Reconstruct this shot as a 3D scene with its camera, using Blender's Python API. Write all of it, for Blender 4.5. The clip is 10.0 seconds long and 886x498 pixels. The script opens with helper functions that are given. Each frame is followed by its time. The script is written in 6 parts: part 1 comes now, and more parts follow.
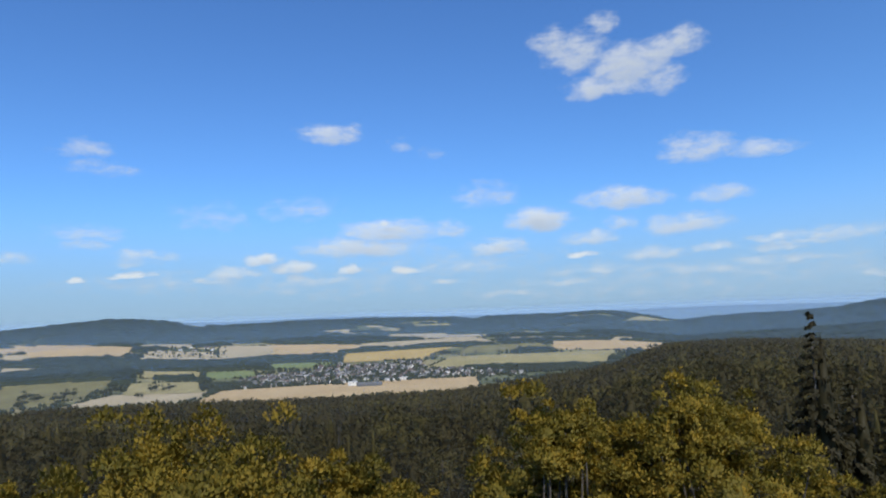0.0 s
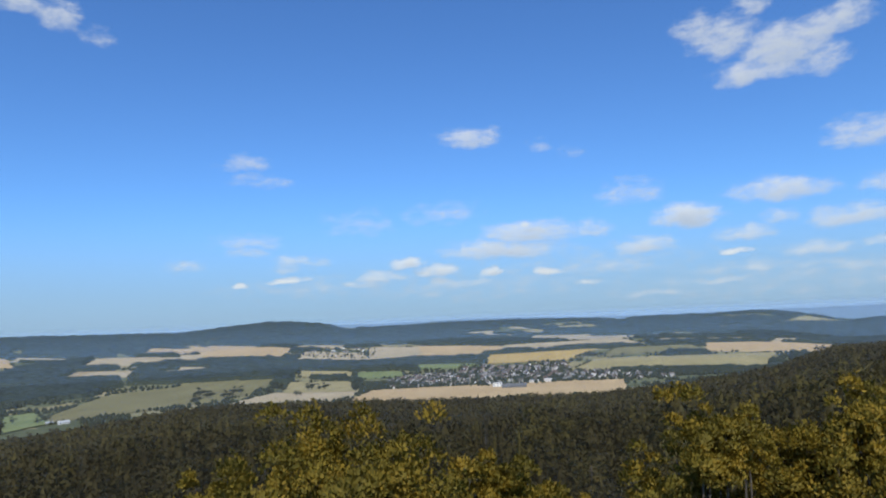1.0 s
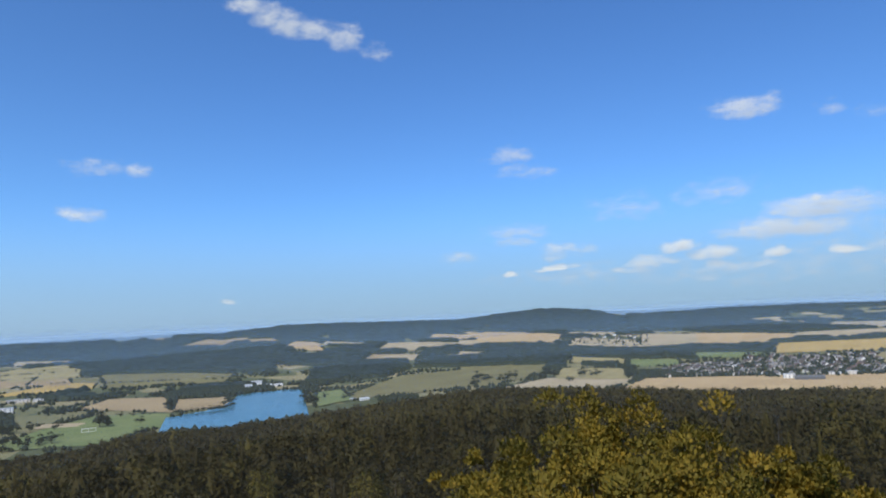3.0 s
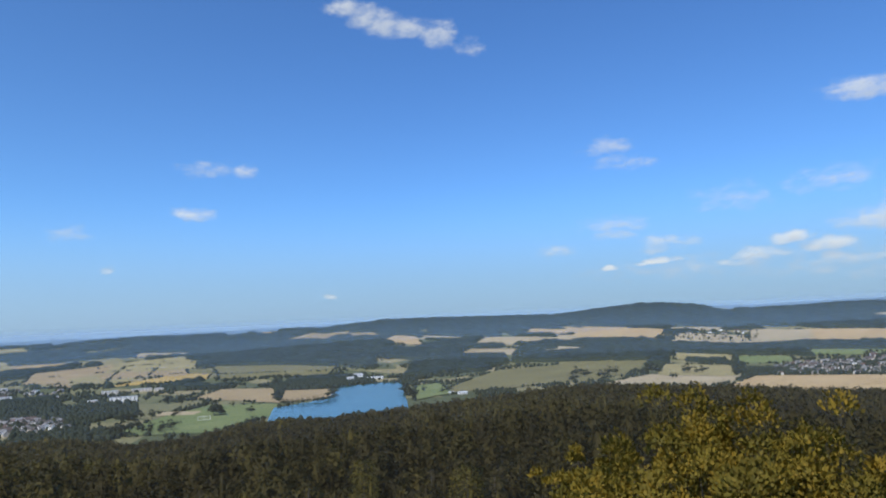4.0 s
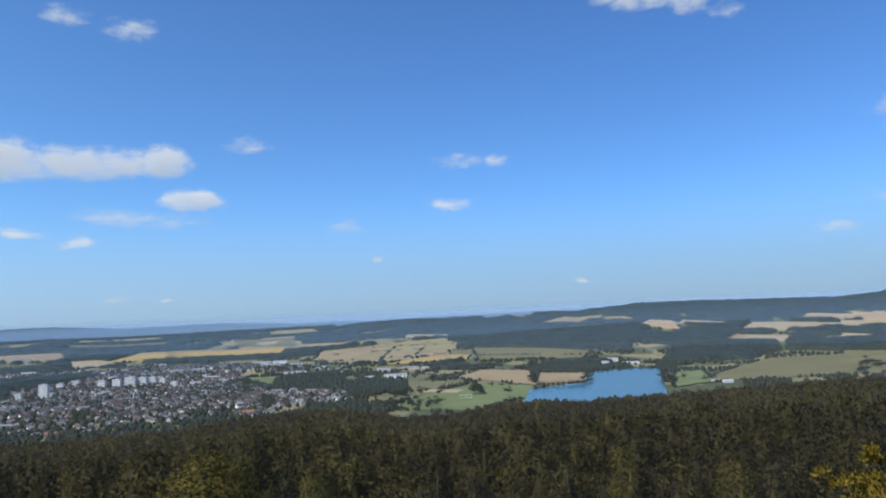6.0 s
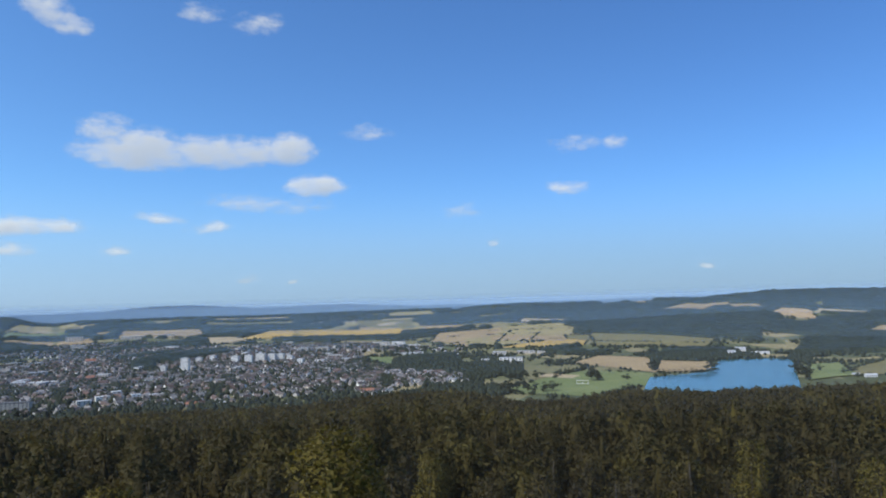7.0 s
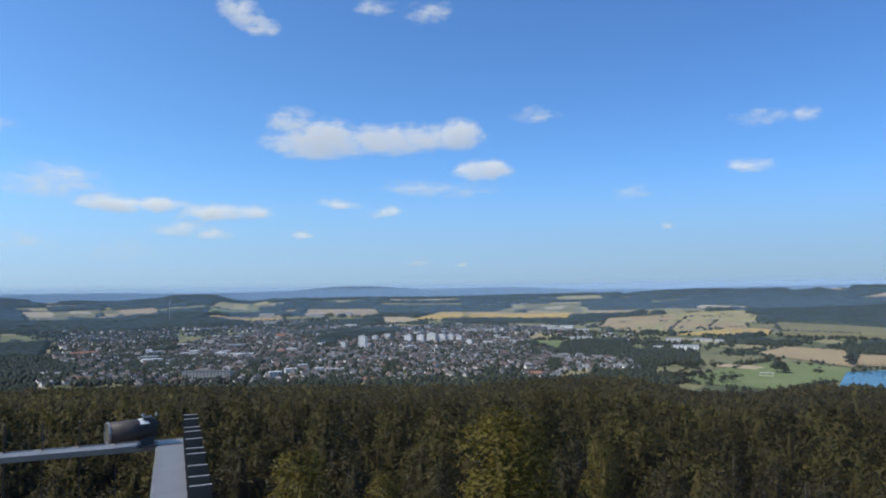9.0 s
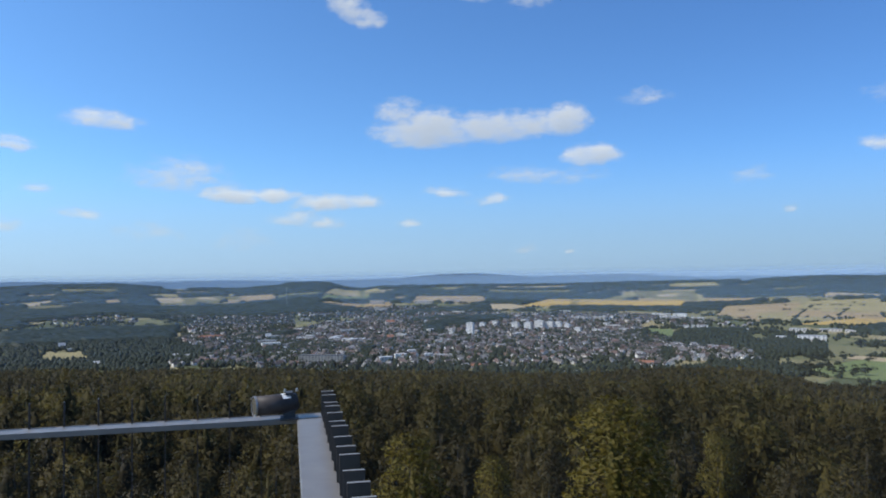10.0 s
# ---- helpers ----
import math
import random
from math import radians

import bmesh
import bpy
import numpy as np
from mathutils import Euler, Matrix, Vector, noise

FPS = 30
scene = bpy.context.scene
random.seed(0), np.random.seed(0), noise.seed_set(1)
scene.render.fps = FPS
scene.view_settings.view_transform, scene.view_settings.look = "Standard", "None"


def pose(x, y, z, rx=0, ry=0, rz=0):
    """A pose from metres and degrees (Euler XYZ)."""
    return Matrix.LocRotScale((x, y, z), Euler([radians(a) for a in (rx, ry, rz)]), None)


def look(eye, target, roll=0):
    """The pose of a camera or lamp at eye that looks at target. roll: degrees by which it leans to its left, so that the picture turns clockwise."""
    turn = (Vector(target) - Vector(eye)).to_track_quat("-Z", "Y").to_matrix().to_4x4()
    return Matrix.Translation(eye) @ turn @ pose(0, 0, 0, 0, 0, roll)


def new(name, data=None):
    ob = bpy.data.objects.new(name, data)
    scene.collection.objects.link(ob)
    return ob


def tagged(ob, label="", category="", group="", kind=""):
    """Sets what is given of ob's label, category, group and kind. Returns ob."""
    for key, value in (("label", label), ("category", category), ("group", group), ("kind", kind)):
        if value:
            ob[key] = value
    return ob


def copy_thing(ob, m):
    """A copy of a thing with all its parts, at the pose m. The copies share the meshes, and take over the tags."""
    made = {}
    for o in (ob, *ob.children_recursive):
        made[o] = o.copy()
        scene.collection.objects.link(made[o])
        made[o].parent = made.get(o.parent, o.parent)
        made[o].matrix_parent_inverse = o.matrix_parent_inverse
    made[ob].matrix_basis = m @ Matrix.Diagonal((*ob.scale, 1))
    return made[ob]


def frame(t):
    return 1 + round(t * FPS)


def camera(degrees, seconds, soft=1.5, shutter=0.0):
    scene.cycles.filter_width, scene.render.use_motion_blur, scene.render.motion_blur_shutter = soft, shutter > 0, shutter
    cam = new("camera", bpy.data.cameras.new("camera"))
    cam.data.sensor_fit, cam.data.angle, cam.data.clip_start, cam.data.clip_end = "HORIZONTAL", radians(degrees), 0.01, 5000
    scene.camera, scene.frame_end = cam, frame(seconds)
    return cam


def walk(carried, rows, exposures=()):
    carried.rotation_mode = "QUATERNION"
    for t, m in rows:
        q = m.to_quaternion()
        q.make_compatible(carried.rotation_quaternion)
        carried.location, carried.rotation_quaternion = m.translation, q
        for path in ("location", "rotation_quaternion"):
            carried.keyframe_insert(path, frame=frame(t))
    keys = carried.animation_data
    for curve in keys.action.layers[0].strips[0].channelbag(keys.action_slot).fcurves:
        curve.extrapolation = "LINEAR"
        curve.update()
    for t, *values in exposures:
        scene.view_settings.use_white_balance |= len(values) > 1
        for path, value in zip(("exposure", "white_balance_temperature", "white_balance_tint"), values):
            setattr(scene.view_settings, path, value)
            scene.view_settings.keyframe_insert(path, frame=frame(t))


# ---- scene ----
cam = camera(63.72, 10.0, soft=1.9)
# seconds; metres from the first eye; yaw, pitch, roll in degrees
ROWS = [
    (0.0, -0.000, 0.000, -0.000, -0.00, 5.30, 2.14),
    (0.5, -0.028, 0.014, -0.006, 5.78, 5.66, 2.61),
    (1.0, -0.057, 0.025, -0.011, 11.35, 5.86, 2.45),
    (1.5, -0.085, 0.034, -0.010, 17.36, 5.76, 2.32),
    (2.0, -0.112, 0.038, -0.014, 23.40, 5.80, 2.49),
    (2.5, -0.126, 0.043, -0.018, 28.43, 5.78, 2.76),
    (4.0, -0.172, 0.037, -0.021, 40.43, 5.66, 2.62),
    (4.5, -0.193, 0.030, -0.028, 44.87, 5.71, 3.05),
    (5.0, -0.207, 0.024, -0.031, 50.24, 5.79, 2.86),
    (5.5, -0.220, 0.015, -0.030, 55.40, 5.62, 2.79),
    (7.0, -0.246, -0.014, -0.029, 69.85, 4.29, 1.65),
    (7.5, -0.253, -0.032, -0.031, 73.49, 3.88, 1.30),
    (8.0, -0.253, -0.054, -0.034, 76.26, 3.63, 1.19),
    (8.5, -0.246, -0.084, -0.039, 79.64, 3.51, 1.14),
    (9.0, -0.237, -0.113, -0.045, 83.31, 3.23, 0.82),
    (9.5, -0.224, -0.147, -0.049, 87.61, 2.91, 0.70),
    (10.0, -0.208, -0.174, -0.057, 91.88, 2.32, 0.87),
]
walk(cam, [(t, pose(x, y, 30.0 + z, 0, 0, yaw) @ pose(0, 0, 0, pitch) @ pose(0, 0, 0, 0, roll) @ pose(0, 0, 0, 90)) for t, x, y, z, yaw, pitch, roll in ROWS])
# ---- lie of the land: bearings in degrees left of straight ahead (+y), ranges in metres from the tower ----
EYE = 30.0
VALLEY = -135.0
EDGE_B = (-60, -32, -27, -22, -17, -13, -7, 0.6, 13, 23, 28.5, 32, 37, 44, 50, 56, 60, 64, 69, 75, 82, 91, 98, 105, 115, 124, 160)
EDGE_E = (-2.4, -2.7, -2.6, -2.5, -2.7, -4.1, -5.1, -5.8, -5.85, -5.45, -5.2, -5.35, -5.9, -6.5, -6.95, -6.85, -7.5, -7.7, -6.8, -6.9, -7.5, -7.3, -7.05, -6.7, -6.2, -5.6, -5.0)
# the wooded crest before the sky, and the paler hills behind it
NEAR_B = (-60, -31.6, -28.6, -25.7, -21.9, -17.9, -14.7, -13.4, -11.7, -9.5, -4, 0, 6, 11, 16, 18.6, 20.8, 23.4, 25.2, 28.9, 31.6, 41.3, 45.8, 46.4, 49.2, 50.0, 51.9, 53.0, 55.4, 60.4, 63.9, 68.5, 73.7, 77.9, 84.5, 89.8, 93.0, 96.2, 98.4, 99.8, 100.9, 102.2, 104.0, 105.0, 108.0, 112.9, 116.7, 120.4, 123.8, 160)
NEAR_E = (0.9, 0.07, -0.43, -0.6, -0.71, -1.0, -0.32, -0.14, -0.03, -0.17, -0.19, -0.13, 0.01, 0.03, -0.1, -0.05, 0.28, 0.55, 0.63, 0.31, 0.04, 0.24, 0.26, 0.14, -0.02, -0.18, -0.08, -0.1, -0.2, -0.27, -0.23, -0.38, -0.45, -0.5, -0.58, -0.5, -0.52, -0.47, -0.71, -0.55, -0.22, -0.11, -0.17, -0.33, -0.54, -0.36, -0.04, -0.02, -0.15, -0.3)
SKY_B = (-60, -31.6, -26.9, -22.0, -18.0, -13.8, -9.5, -5.0, -0.5, 8.5, 17.1, 21.1, 57.0, 63.2, 65.9, 69.0, 71.7, 75.2, 77.9, 82.2, 84.4, 88.9, 92.1, 95.7, 102.0, 108.8, 116.7, 123.8, 160)
SKY_E = (0.1, -0.16, -0.12, -0.04, -0.06, -0.07, -0.08, -0.1, -0.06, 0.18, 0.06, 0.18, -0.08, -0.12, -0.22, -0.16, -0.21, -0.03, 0.1, 0.05, -0.02, 0.32, 0.32, 0.02, -0.07, 0.04, 0.04, 0.16, -0.1)


def smooth(t):
    t = np.clip(t, 0, 1)
    return t * t * (3 - 2 * t)


def edge_range(b):
    """Where the woods round the tower end."""
    return np.interp(b, (-60, -20, -16, -11, 160), (1150, 1050, 900, 720, 700))


def ground_br(b, r):
    """Height of the land at bearing b and range r."""
    b, r = np.asarray(b, float), np.asarray(r, float)
    re = edge_range(b)
    ze = 8 + re * np.tan(np.radians(np.interp(b, EDGE_B, EDGE_E)))
    zs = EYE + 4400 * np.tan(np.radians(np.interp(b, NEAR_B, NEAR_E) - 0.17))
    zfar = EYE + 4850 * np.tan(np.radians(np.interp(b, SKY_B, SKY_E) - 0.15))
    bx, by = -np.sin(np.radians(b)) * r, np.cos(np.radians(b)) * r
    roll = 3.5 * np.sin(bx / 210 + 1.3 * np.sin(by / 330)) + 3.0 * np.sin(by / 170 + bx / 390 + 2)
    near = ze * np.clip(r / re, 0, 1) ** 1.05 + 0.35 * roll * smooth((r - 60) / 200) * smooth((re - r) / 200 + 0.3)
    t = np.clip((r - 2300) / 2100, 0, 1)
    low = VALLEY + (zs - VALLEY) * t ** 1.25 + roll * smooth((r - 2500) / 500) * (1 - smooth((r - 3600) / 700))
    low = low + smooth((r - 4420) / 150) * -40
    low = np.where(r > 4570, low + (zfar - low) * smooth((r - 4570) / 280), low) - smooth((r - 4860) / 90) * 60
    return near + (low - near) * smooth((r - re) / 380)


def spot(b, r):
    a = math.radians(b)
    return (-math.sin(a) * r, math.cos(a) * r, float(ground_br(b, r)))


# ---- world, sun ----
SUN_BEARING, SUN_HEIGHT = 194.0, 47.0
world = bpy.data.worlds.new("sky")
scene.world = world
world.use_nodes = True
wt = world.node_tree
wt.nodes.clear()


def wmath(op, a, b=None, c=None, clamp=False):
    node = wt.nodes.new("ShaderNodeMath")
    node.operation, node.use_clamp = op, clamp
    for i, v in enumerate((a, b, c)):
        if v is None:
            continue
        if isinstance(v, (int, float)):
            node.inputs[i].default_value = v
        else:
            wt.links.new(v, node.inputs[i])
    return node.outputs[0]


def wvec(op, a, b):
    node = wt.nodes.new("ShaderNodeVectorMath")
    node.operation = op
    for i, v in enumerate((a, b)):
        if isinstance(v, tuple):
            node.inputs[i].default_value = v
        else:
            wt.links.new(v, node.inputs[i])
    return node.outputs["Value" if op == "DOT_PRODUCT" else "Vector"]


CLOUDS = []


def cloud(bearing, height, wide, tall, thick):
    """A cloud: where its middle stands in the sky, its size in degrees and how dense it is."""
    CLOUDS.append((bearing, height, wide, tall, thick))


cloud(-9.9, 20.9, 3.0, 1.9, 0.6)
cloud(-11.5, 19.9, 4.2, 2.4, 0.7)
cloud(-13.6, 21.9, 1.8, 1.5, 0.55)
cloud(-12.7, 20.8, 2.1, 1.7, 0.4)
cloud(-15.4, 18.6, 5.4, 2.5, 0.85)
cloud(-19.1, 19.8, 3.2, 2.0, 0.7)
cloud(-17.2, 19.4, 3.7, 1.8, 0.7)
cloud(-12.7, 17.2, 3.8, 1.5, 0.75)
cloud(-14.9, 17.2, 3.7, 1.4, 0.7)
cloud(-17.9, 17.3, 3.2, 2.0, 0.6)
cloud(8.8, 14.6, 4.1, 1.5, 0.7)
cloud(26.9, 12.9, 3.7, 1.1, 0.45)
cloud(25.7, 11.5, 4.1, 0.9, 0.3)
cloud(3.1, 13.7, 1.5, 0.8, 0.25)
cloud(0.6, 13.1, 1.5, 0.7, 0.2)
cloud(-20.2, 11.9, 5.2, 1.7, 0.6)
cloud(-24.6, 11.4, 4.6, 1.1, 0.55)
cloud(-3.6, 9.5, 4.4, 1.6, 0.4)
cloud(-7.9, 7.3, 4.5, 1.7, 1.0)
cloud(-14.8, 8.6, 6.2, 1.5, 0.8)
cloud(-21.8, 8.4, 3.5, 1.2, 0.6)
cloud(17.8, 8.1, 4.4, 1.6, 0.3)
cloud(11.2, 8.7, 4.6, 1.5, 0.3)
cloud(4.2, 6.9, 6.6, 1.6, 0.8)
cloud(6.5, 5.6, 8.3, 1.5, 0.8)
cloud(-0.8, 6.9, 2.7, 1.3, 0.5)
cloud(-4.4, 5.2, 4.4, 1.2, 0.7)
cloud(14.3, 4.8, 2.5, 0.9, 0.8)
cloud(11.9, 4.1, 3.8, 0.9, 0.8)
cloud(16.4, 3.8, 3.3, 0.9, 0.7)
cloud(23.6, 3.8, 3.5, 0.5, 1)
cloud(27.5, 3.5, 1.3, 0.4, 0.9)
cloud(26.8, 6.1, 3.0, 0.7, 0.4)
cloud(23.4, 4.8, 2.7, 0.7, 0.4)
cloud(21.1, 5.2, 1.6, 0.7, 0.3)
cloud(7.7, 3.8, 2.2, 0.8, 0.8)
cloud(3.2, 3.8, 2.0, 0.6, 0.9)
cloud(-19.2, 6.3, 5.2, 1.4, 0.7)
cloud(-12.0, 5.7, 3.4, 1.0, 0.6)
cloud(-11.0, 4.3, 2.5, 0.5, 0.9)
cloud(-16.6, 4.2, 4.5, 1.0, 0.6)
cloud(-20.9, 4.3, 2.4, 0.6, 0.5)
cloud(-25.4, 4.1, 3.4, 0.8, 0.5)
cloud(31.3, 4.9, 2.5, 0.9, 0.4)
cloud(-14.2, 6.7, 2.5, 1.0, 0.5)
cloud(-26.7, 2.6, 11.2, 1.9, 0.2)
cloud(0.2, 4.0, 14.5, 2.3, 0.2)
cloud(8.4, 2.7, 17.2, 1.7, 0.2)
cloud(-13.9, 2.0, 20.7, 2.1, 0.2)
cloud(21.1, 3.2, 11.8, 1.4, 0.2)
cloud(11.4, 3.3, 2.1, 0.6, 0.7)
cloud(4.3, 7.5, 1.9, 0.6, 0.8)
cloud(-24.5, 4.7, 3.1, 0.5, 0.6)
cloud(-27.5, 4.4, 2.6, 0.5, 0.6)
cloud(0.6, 2.7, 1.9, 0.5, 0.6)
cloud(23.3, 5.4, 2.9, 0.8, 0.5)
cloud(-30.9, 1.9, 1.9, 0.5, 0.6)
cloud(-25.3, 3.2, 7.3, 0.7, 0.4)
cloud(-13.6, 3.1, 11.5, 0.8, 0.35)
cloud(-1.6, 3.9, 8.4, 1.1, 0.4)
cloud(10.1, 3.0, 8.4, 0.6, 0.4)
cloud(-5.3, 1.5, 6.3, 0.5, 0.4)
cloud(-20.3, 2.7, 8.4, 0.7, 0.4)
cloud(26.7, 6.9, 4.7, 1.1, 0.4)
cloud(-28.9, 4.8, 6.3, 1.0, 0.5)
cloud(17.8, 3.3, 3.7, 0.6, 0.5)
cloud(-9.7, 2.3, 4.7, 0.5, 0.5)
cloud(85.0, 12.1, 4.6, 1.7, 0.8)
cloud(47.9, 24.5, 2.8, 1.2, 0.6)
cloud(46.2, 24.0, 3.2, 1.6, 0.65)
cloud(44.3, 23.3, 3.7, 1.9, 0.65)
cloud(42.3, 23.0, 3.3, 1.4, 0.6)
cloud(40.1, 22.5, 2.5, 1.7, 0.6)
cloud(37.6, 21.4, 2.1, 1.0, 0.3)
cloud(59.0, 12.3, 2.5, 1.0, 0.35)
cloud(56.4, 12.2, 1.8, 0.9, 0.4)
cloud(59.7, 8.8, 2.5, 0.8, 0.6)
cloud(50.0, 2.2, 0.8, 0.3, 0.5)
cloud(68.2, 7.2, 2.1, 0.8, 0.35)
cloud(65.8, 4.7, 1.2, 0.5, 0.35)
cloud(50.1, 2.2, 1.0, 0.4, 0.5)
cloud(75.6, 13.6, 3.2, 0.9, 0.35)
cloud(99.9, 21.3, 2.3, 1.3, 0.6)
cloud(98.7, 20.9, 2.7, 1.5, 0.7)
cloud(97.2, 20.2, 2.3, 1.3, 0.65)
cloud(98.0, 20.6, 2.3, 1.3, 0.6)
cloud(88.7, 22.1, 2.5, 1.2, 0.4)
cloud(84.5, 21.5, 3.0, 1.3, 0.45)
cloud(92.9, 11.9, 7.2, 2.5, 1.0)
cloud(95.4, 13.3, 3.5, 1.6, 0.6)
cloud(87.5, 12.0, 6.6, 2.1, 0.85)
cloud(82.2, 12.2, 3.4, 1.9, 1)
cloud(79.9, 9.4, 3.9, 1.4, 0.9)
cloud(84.9, 8.1, 5.5, 1.1, 0.4)
cloud(81.3, 7.9, 3.5, 1.0, 0.3)
cloud(91.5, 6.9, 2.8, 0.7, 0.6)
cloud(87.7, 6.2, 3.3, 0.7, 0.5)
cloud(94.5, 4.3, 2.0, 0.5, 0.5)
cloud(85.1, 2.1, 1.3, 0.5, 0.4)
cloud(81.8, 1.9, 0.8, 0.3, 0.5)
cloud(117.2, 11.8, 4.2, 1.1, 0.7)
cloud(123.2, 9.8, 3.2, 0.9, 0.6)
cloud(112.1, 8.0, 5.9, 2.0, 0.5)
cloud(108.8, 6.6, 4.5, 1.1, 0.9)
cloud(105.4, 6.7, 3.7, 1.0, 0.8)
cloud(101.5, 6.1, 4.3, 1.1, 0.9)
cloud(98.4, 6.1, 3.5, 0.9, 0.7)
cloud(103.7, 4.9, 3.8, 1.0, 0.5)
cloud(101.5, 4.5, 2.6, 0.9, 0.6)
cloud(121.8, 6.8, 1.4, 0.7, 0.4)
cloud(119.0, 5.0, 2.6, 0.7, 0.5)
cloud(123.1, 4.2, 2.1, 0.9, 0.4)
cloud(114.1, 3.8, 3.9, 0.9, 0.25)
cloud(107.6, 3.2, 3.3, 1.2, 0.25)


sky = wt.nodes.new("ShaderNodeTexSky")
sky.sky_type, sky.sun_disc = "NISHITA", False
sky.sun_elevation, sky.sun_rotation = radians(SUN_HEIGHT), radians(-SUN_BEARING)
sky.altitude, sky.air_density, sky.dust_density, sky.ozone_density = 700, 1.0, 0.6, 2.5
coord = wt.nodes.new("ShaderNodeTexCoord")
split = wt.nodes.new("ShaderNodeSeparateXYZ")
wt.links.new(coord.outputs["Generated"], split.inputs[0])
sx, sy, sz = split.outputs
deg_b = wmath("MULTIPLY", wmath("ARCTAN2", wmath("MULTIPLY", sx, -1.0), sy), 57.2958)
deg_e = wmath("MULTIPLY", wmath("ARCSINE", sz), 57.2958)
place = wt.nodes.new("ShaderNodeCombineXYZ")
wt.links.new(deg_b, place.inputs[0])
wt.links.new(deg_e, place.inputs[1])


def ragged(scale, size, detail):
    node = wt.nodes.new("ShaderNodeTexNoise")
    node.inputs["Scale"].default_value, node.inputs["Detail"].default_value = scale, detail
    wt.links.new(coord.outputs["Generated"], node.inputs["Vector"])
    return wvec("MULTIPLY", wvec("SUBTRACT", node.outputs["Color"], (0.5, 0.5, 0.5)), (size, size * 0.32, 0.0))


bent = wvec("ADD", wvec("ADD", place.outputs[0], ragged(12.0, 2.6, 2.0)), ragged(44.0, 1.9, 5.0))


def cover(where):
    """How much cloud stands at a place of the sky: billowing above, flatter at the base."""
    total = None
    for b, e, w, h, thick in CLOUDS:
        off = wvec("MULTIPLY", wvec("SUBTRACT", where, (b, e - 0.12 * h, 0.0)), (1.5 / w, 1.5 / h, 0.0))
        size = wvec("ABSOLUTE", off, (0.0, 0.0, 0.0))
        off = wvec("ADD", off, wvec("MULTIPLY", size, (0.0, -0.22, 0.0)))
        here = wmath("MULTIPLY_ADD", wvec("DOT_PRODUCT", off, off), -thick, thick)
        total = here if total is None else wmath("SMOOTH_MAX", total, here, 0.1)
    return total


dens = cover(bent)
above = cover(wvec("ADD", bent, (0.25, 0.55, 0.0)))
fine = wt.nodes.new("ShaderNodeTexNoise")
fine.inputs["Scale"].default_value, fine.inputs["Detail"].default_value, fine.inputs["Roughness"].default_value = 0.85, 7.0, 0.62
wt.links.new(wvec("MULTIPLY", place.outputs[0], (0.8, 1.7, 0.0)), fine.inputs["Vector"])
mass = wmath("ADD", dens, wmath("MULTIPLY_ADD", fine.outputs["Fac"], 1.35, -0.71))
alpha = wt.nodes.new("ShaderNodeMapRange")
alpha.interpolation_type = "SMOOTHSTEP"
alpha.inputs["From Min"].default_value, alpha.inputs["From Max"].default_value = -0.14, 1.0
alpha.inputs["To Max"].default_value = 0.88
wt.links.new(mass, alpha.inputs["Value"])
lit = wmath("SUBTRACT", 1.0, wmath("MULTIPLY", wmath("MAXIMUM", wmath("ADD", above, wmath("MULTIPLY_ADD", fine.outputs["Fac"], 0.8, -0.4)), 0.0), 0.85), clamp=True)
white = wt.nodes.new("ShaderNodeMix")
white.data_type = "RGBA"
white.inputs["A"].default_value, white.inputs["B"].default_value = (4.5, 5.3, 6.4, 1), (8.0, 8.3, 8.4, 1)
wt.links.new(wmath("MULTIPLY", lit, wmath("MULTIPLY_ADD", mass, 1.2, 0.3, clamp=True)), white.inputs["Factor"])
# pale air towards the horizon
veil = wt.nodes.new("ShaderNodeMapRange")
veil.interpolation_type = "SMOOTHERSTEP"
veil.inputs["From Min"].default_value, veil.inputs["From Max"].default_value = 11.0, 0.0
veil.inputs["To Max"].default_value = 0.72
wt.links.new(deg_e, veil.inputs["Value"])
hazy = wt.nodes.new("ShaderNodeMix")
hazy.data_type = "RGBA"
wt.links.new(veil.outputs[0], hazy.inputs["Factor"])
# the haze is brighter towards the sun's side
sun_side = wmath("ADD", wmath("MULTIPLY", sx, -math.sin(radians(SUN_BEARING))), wmath("MULTIPLY", sy, math.cos(radians(SUN_BEARING))))
glow = wmath("MULTIPLY_ADD", sun_side, 0.3, 1.12)
pale = wt.nodes.new("ShaderNodeVectorMath")
pale.operation = "SCALE"
pale.inputs[0].default_value = (3.25, 4.65, 6.95)
wt.links.new(glow, pale.inputs["Scale"])
wt.links.new(pale.outputs[0], hazy.inputs["B"])
toward = wmath("MAXIMUM", wmath("ADD", sun_side, 0.85), 0.0)
warm = wt.nodes.new("ShaderNodeVectorMath")
warm.operation = "MULTIPLY_ADD"
warm.inputs[1].default_value, warm.inputs[2].default_value = (0.5, 0.36, 0.2), (1, 1, 1)
wt.links.new(toward, warm.inputs[0])
deep = wvec("MULTIPLY", wvec("MULTIPLY", sky.outputs[0], (0.625, 1.055, 1.58)), warm.outputs[0])
wt.links.new(deep, hazy.inputs["A"])
mixed = wt.nodes.new("ShaderNodeMix")
mixed.data_type = "RGBA"
wt.links.new(alpha.outputs[0], mixed.inputs["Factor"])
wt.links.new(hazy.outputs["Result"], mixed.inputs["A"])
wt.links.new(white.outputs["Result"], mixed.inputs["B"])
back = wt.nodes.new("ShaderNodeBackground")
back.inputs["Strength"].default_value = 0.1
wt.links.new(mixed.outputs["Result"], back.inputs["Color"])
wo = wt.nodes.new("ShaderNodeOutputWorld")
wt.links.new(back.outputs[0], wo.inputs["Surface"])

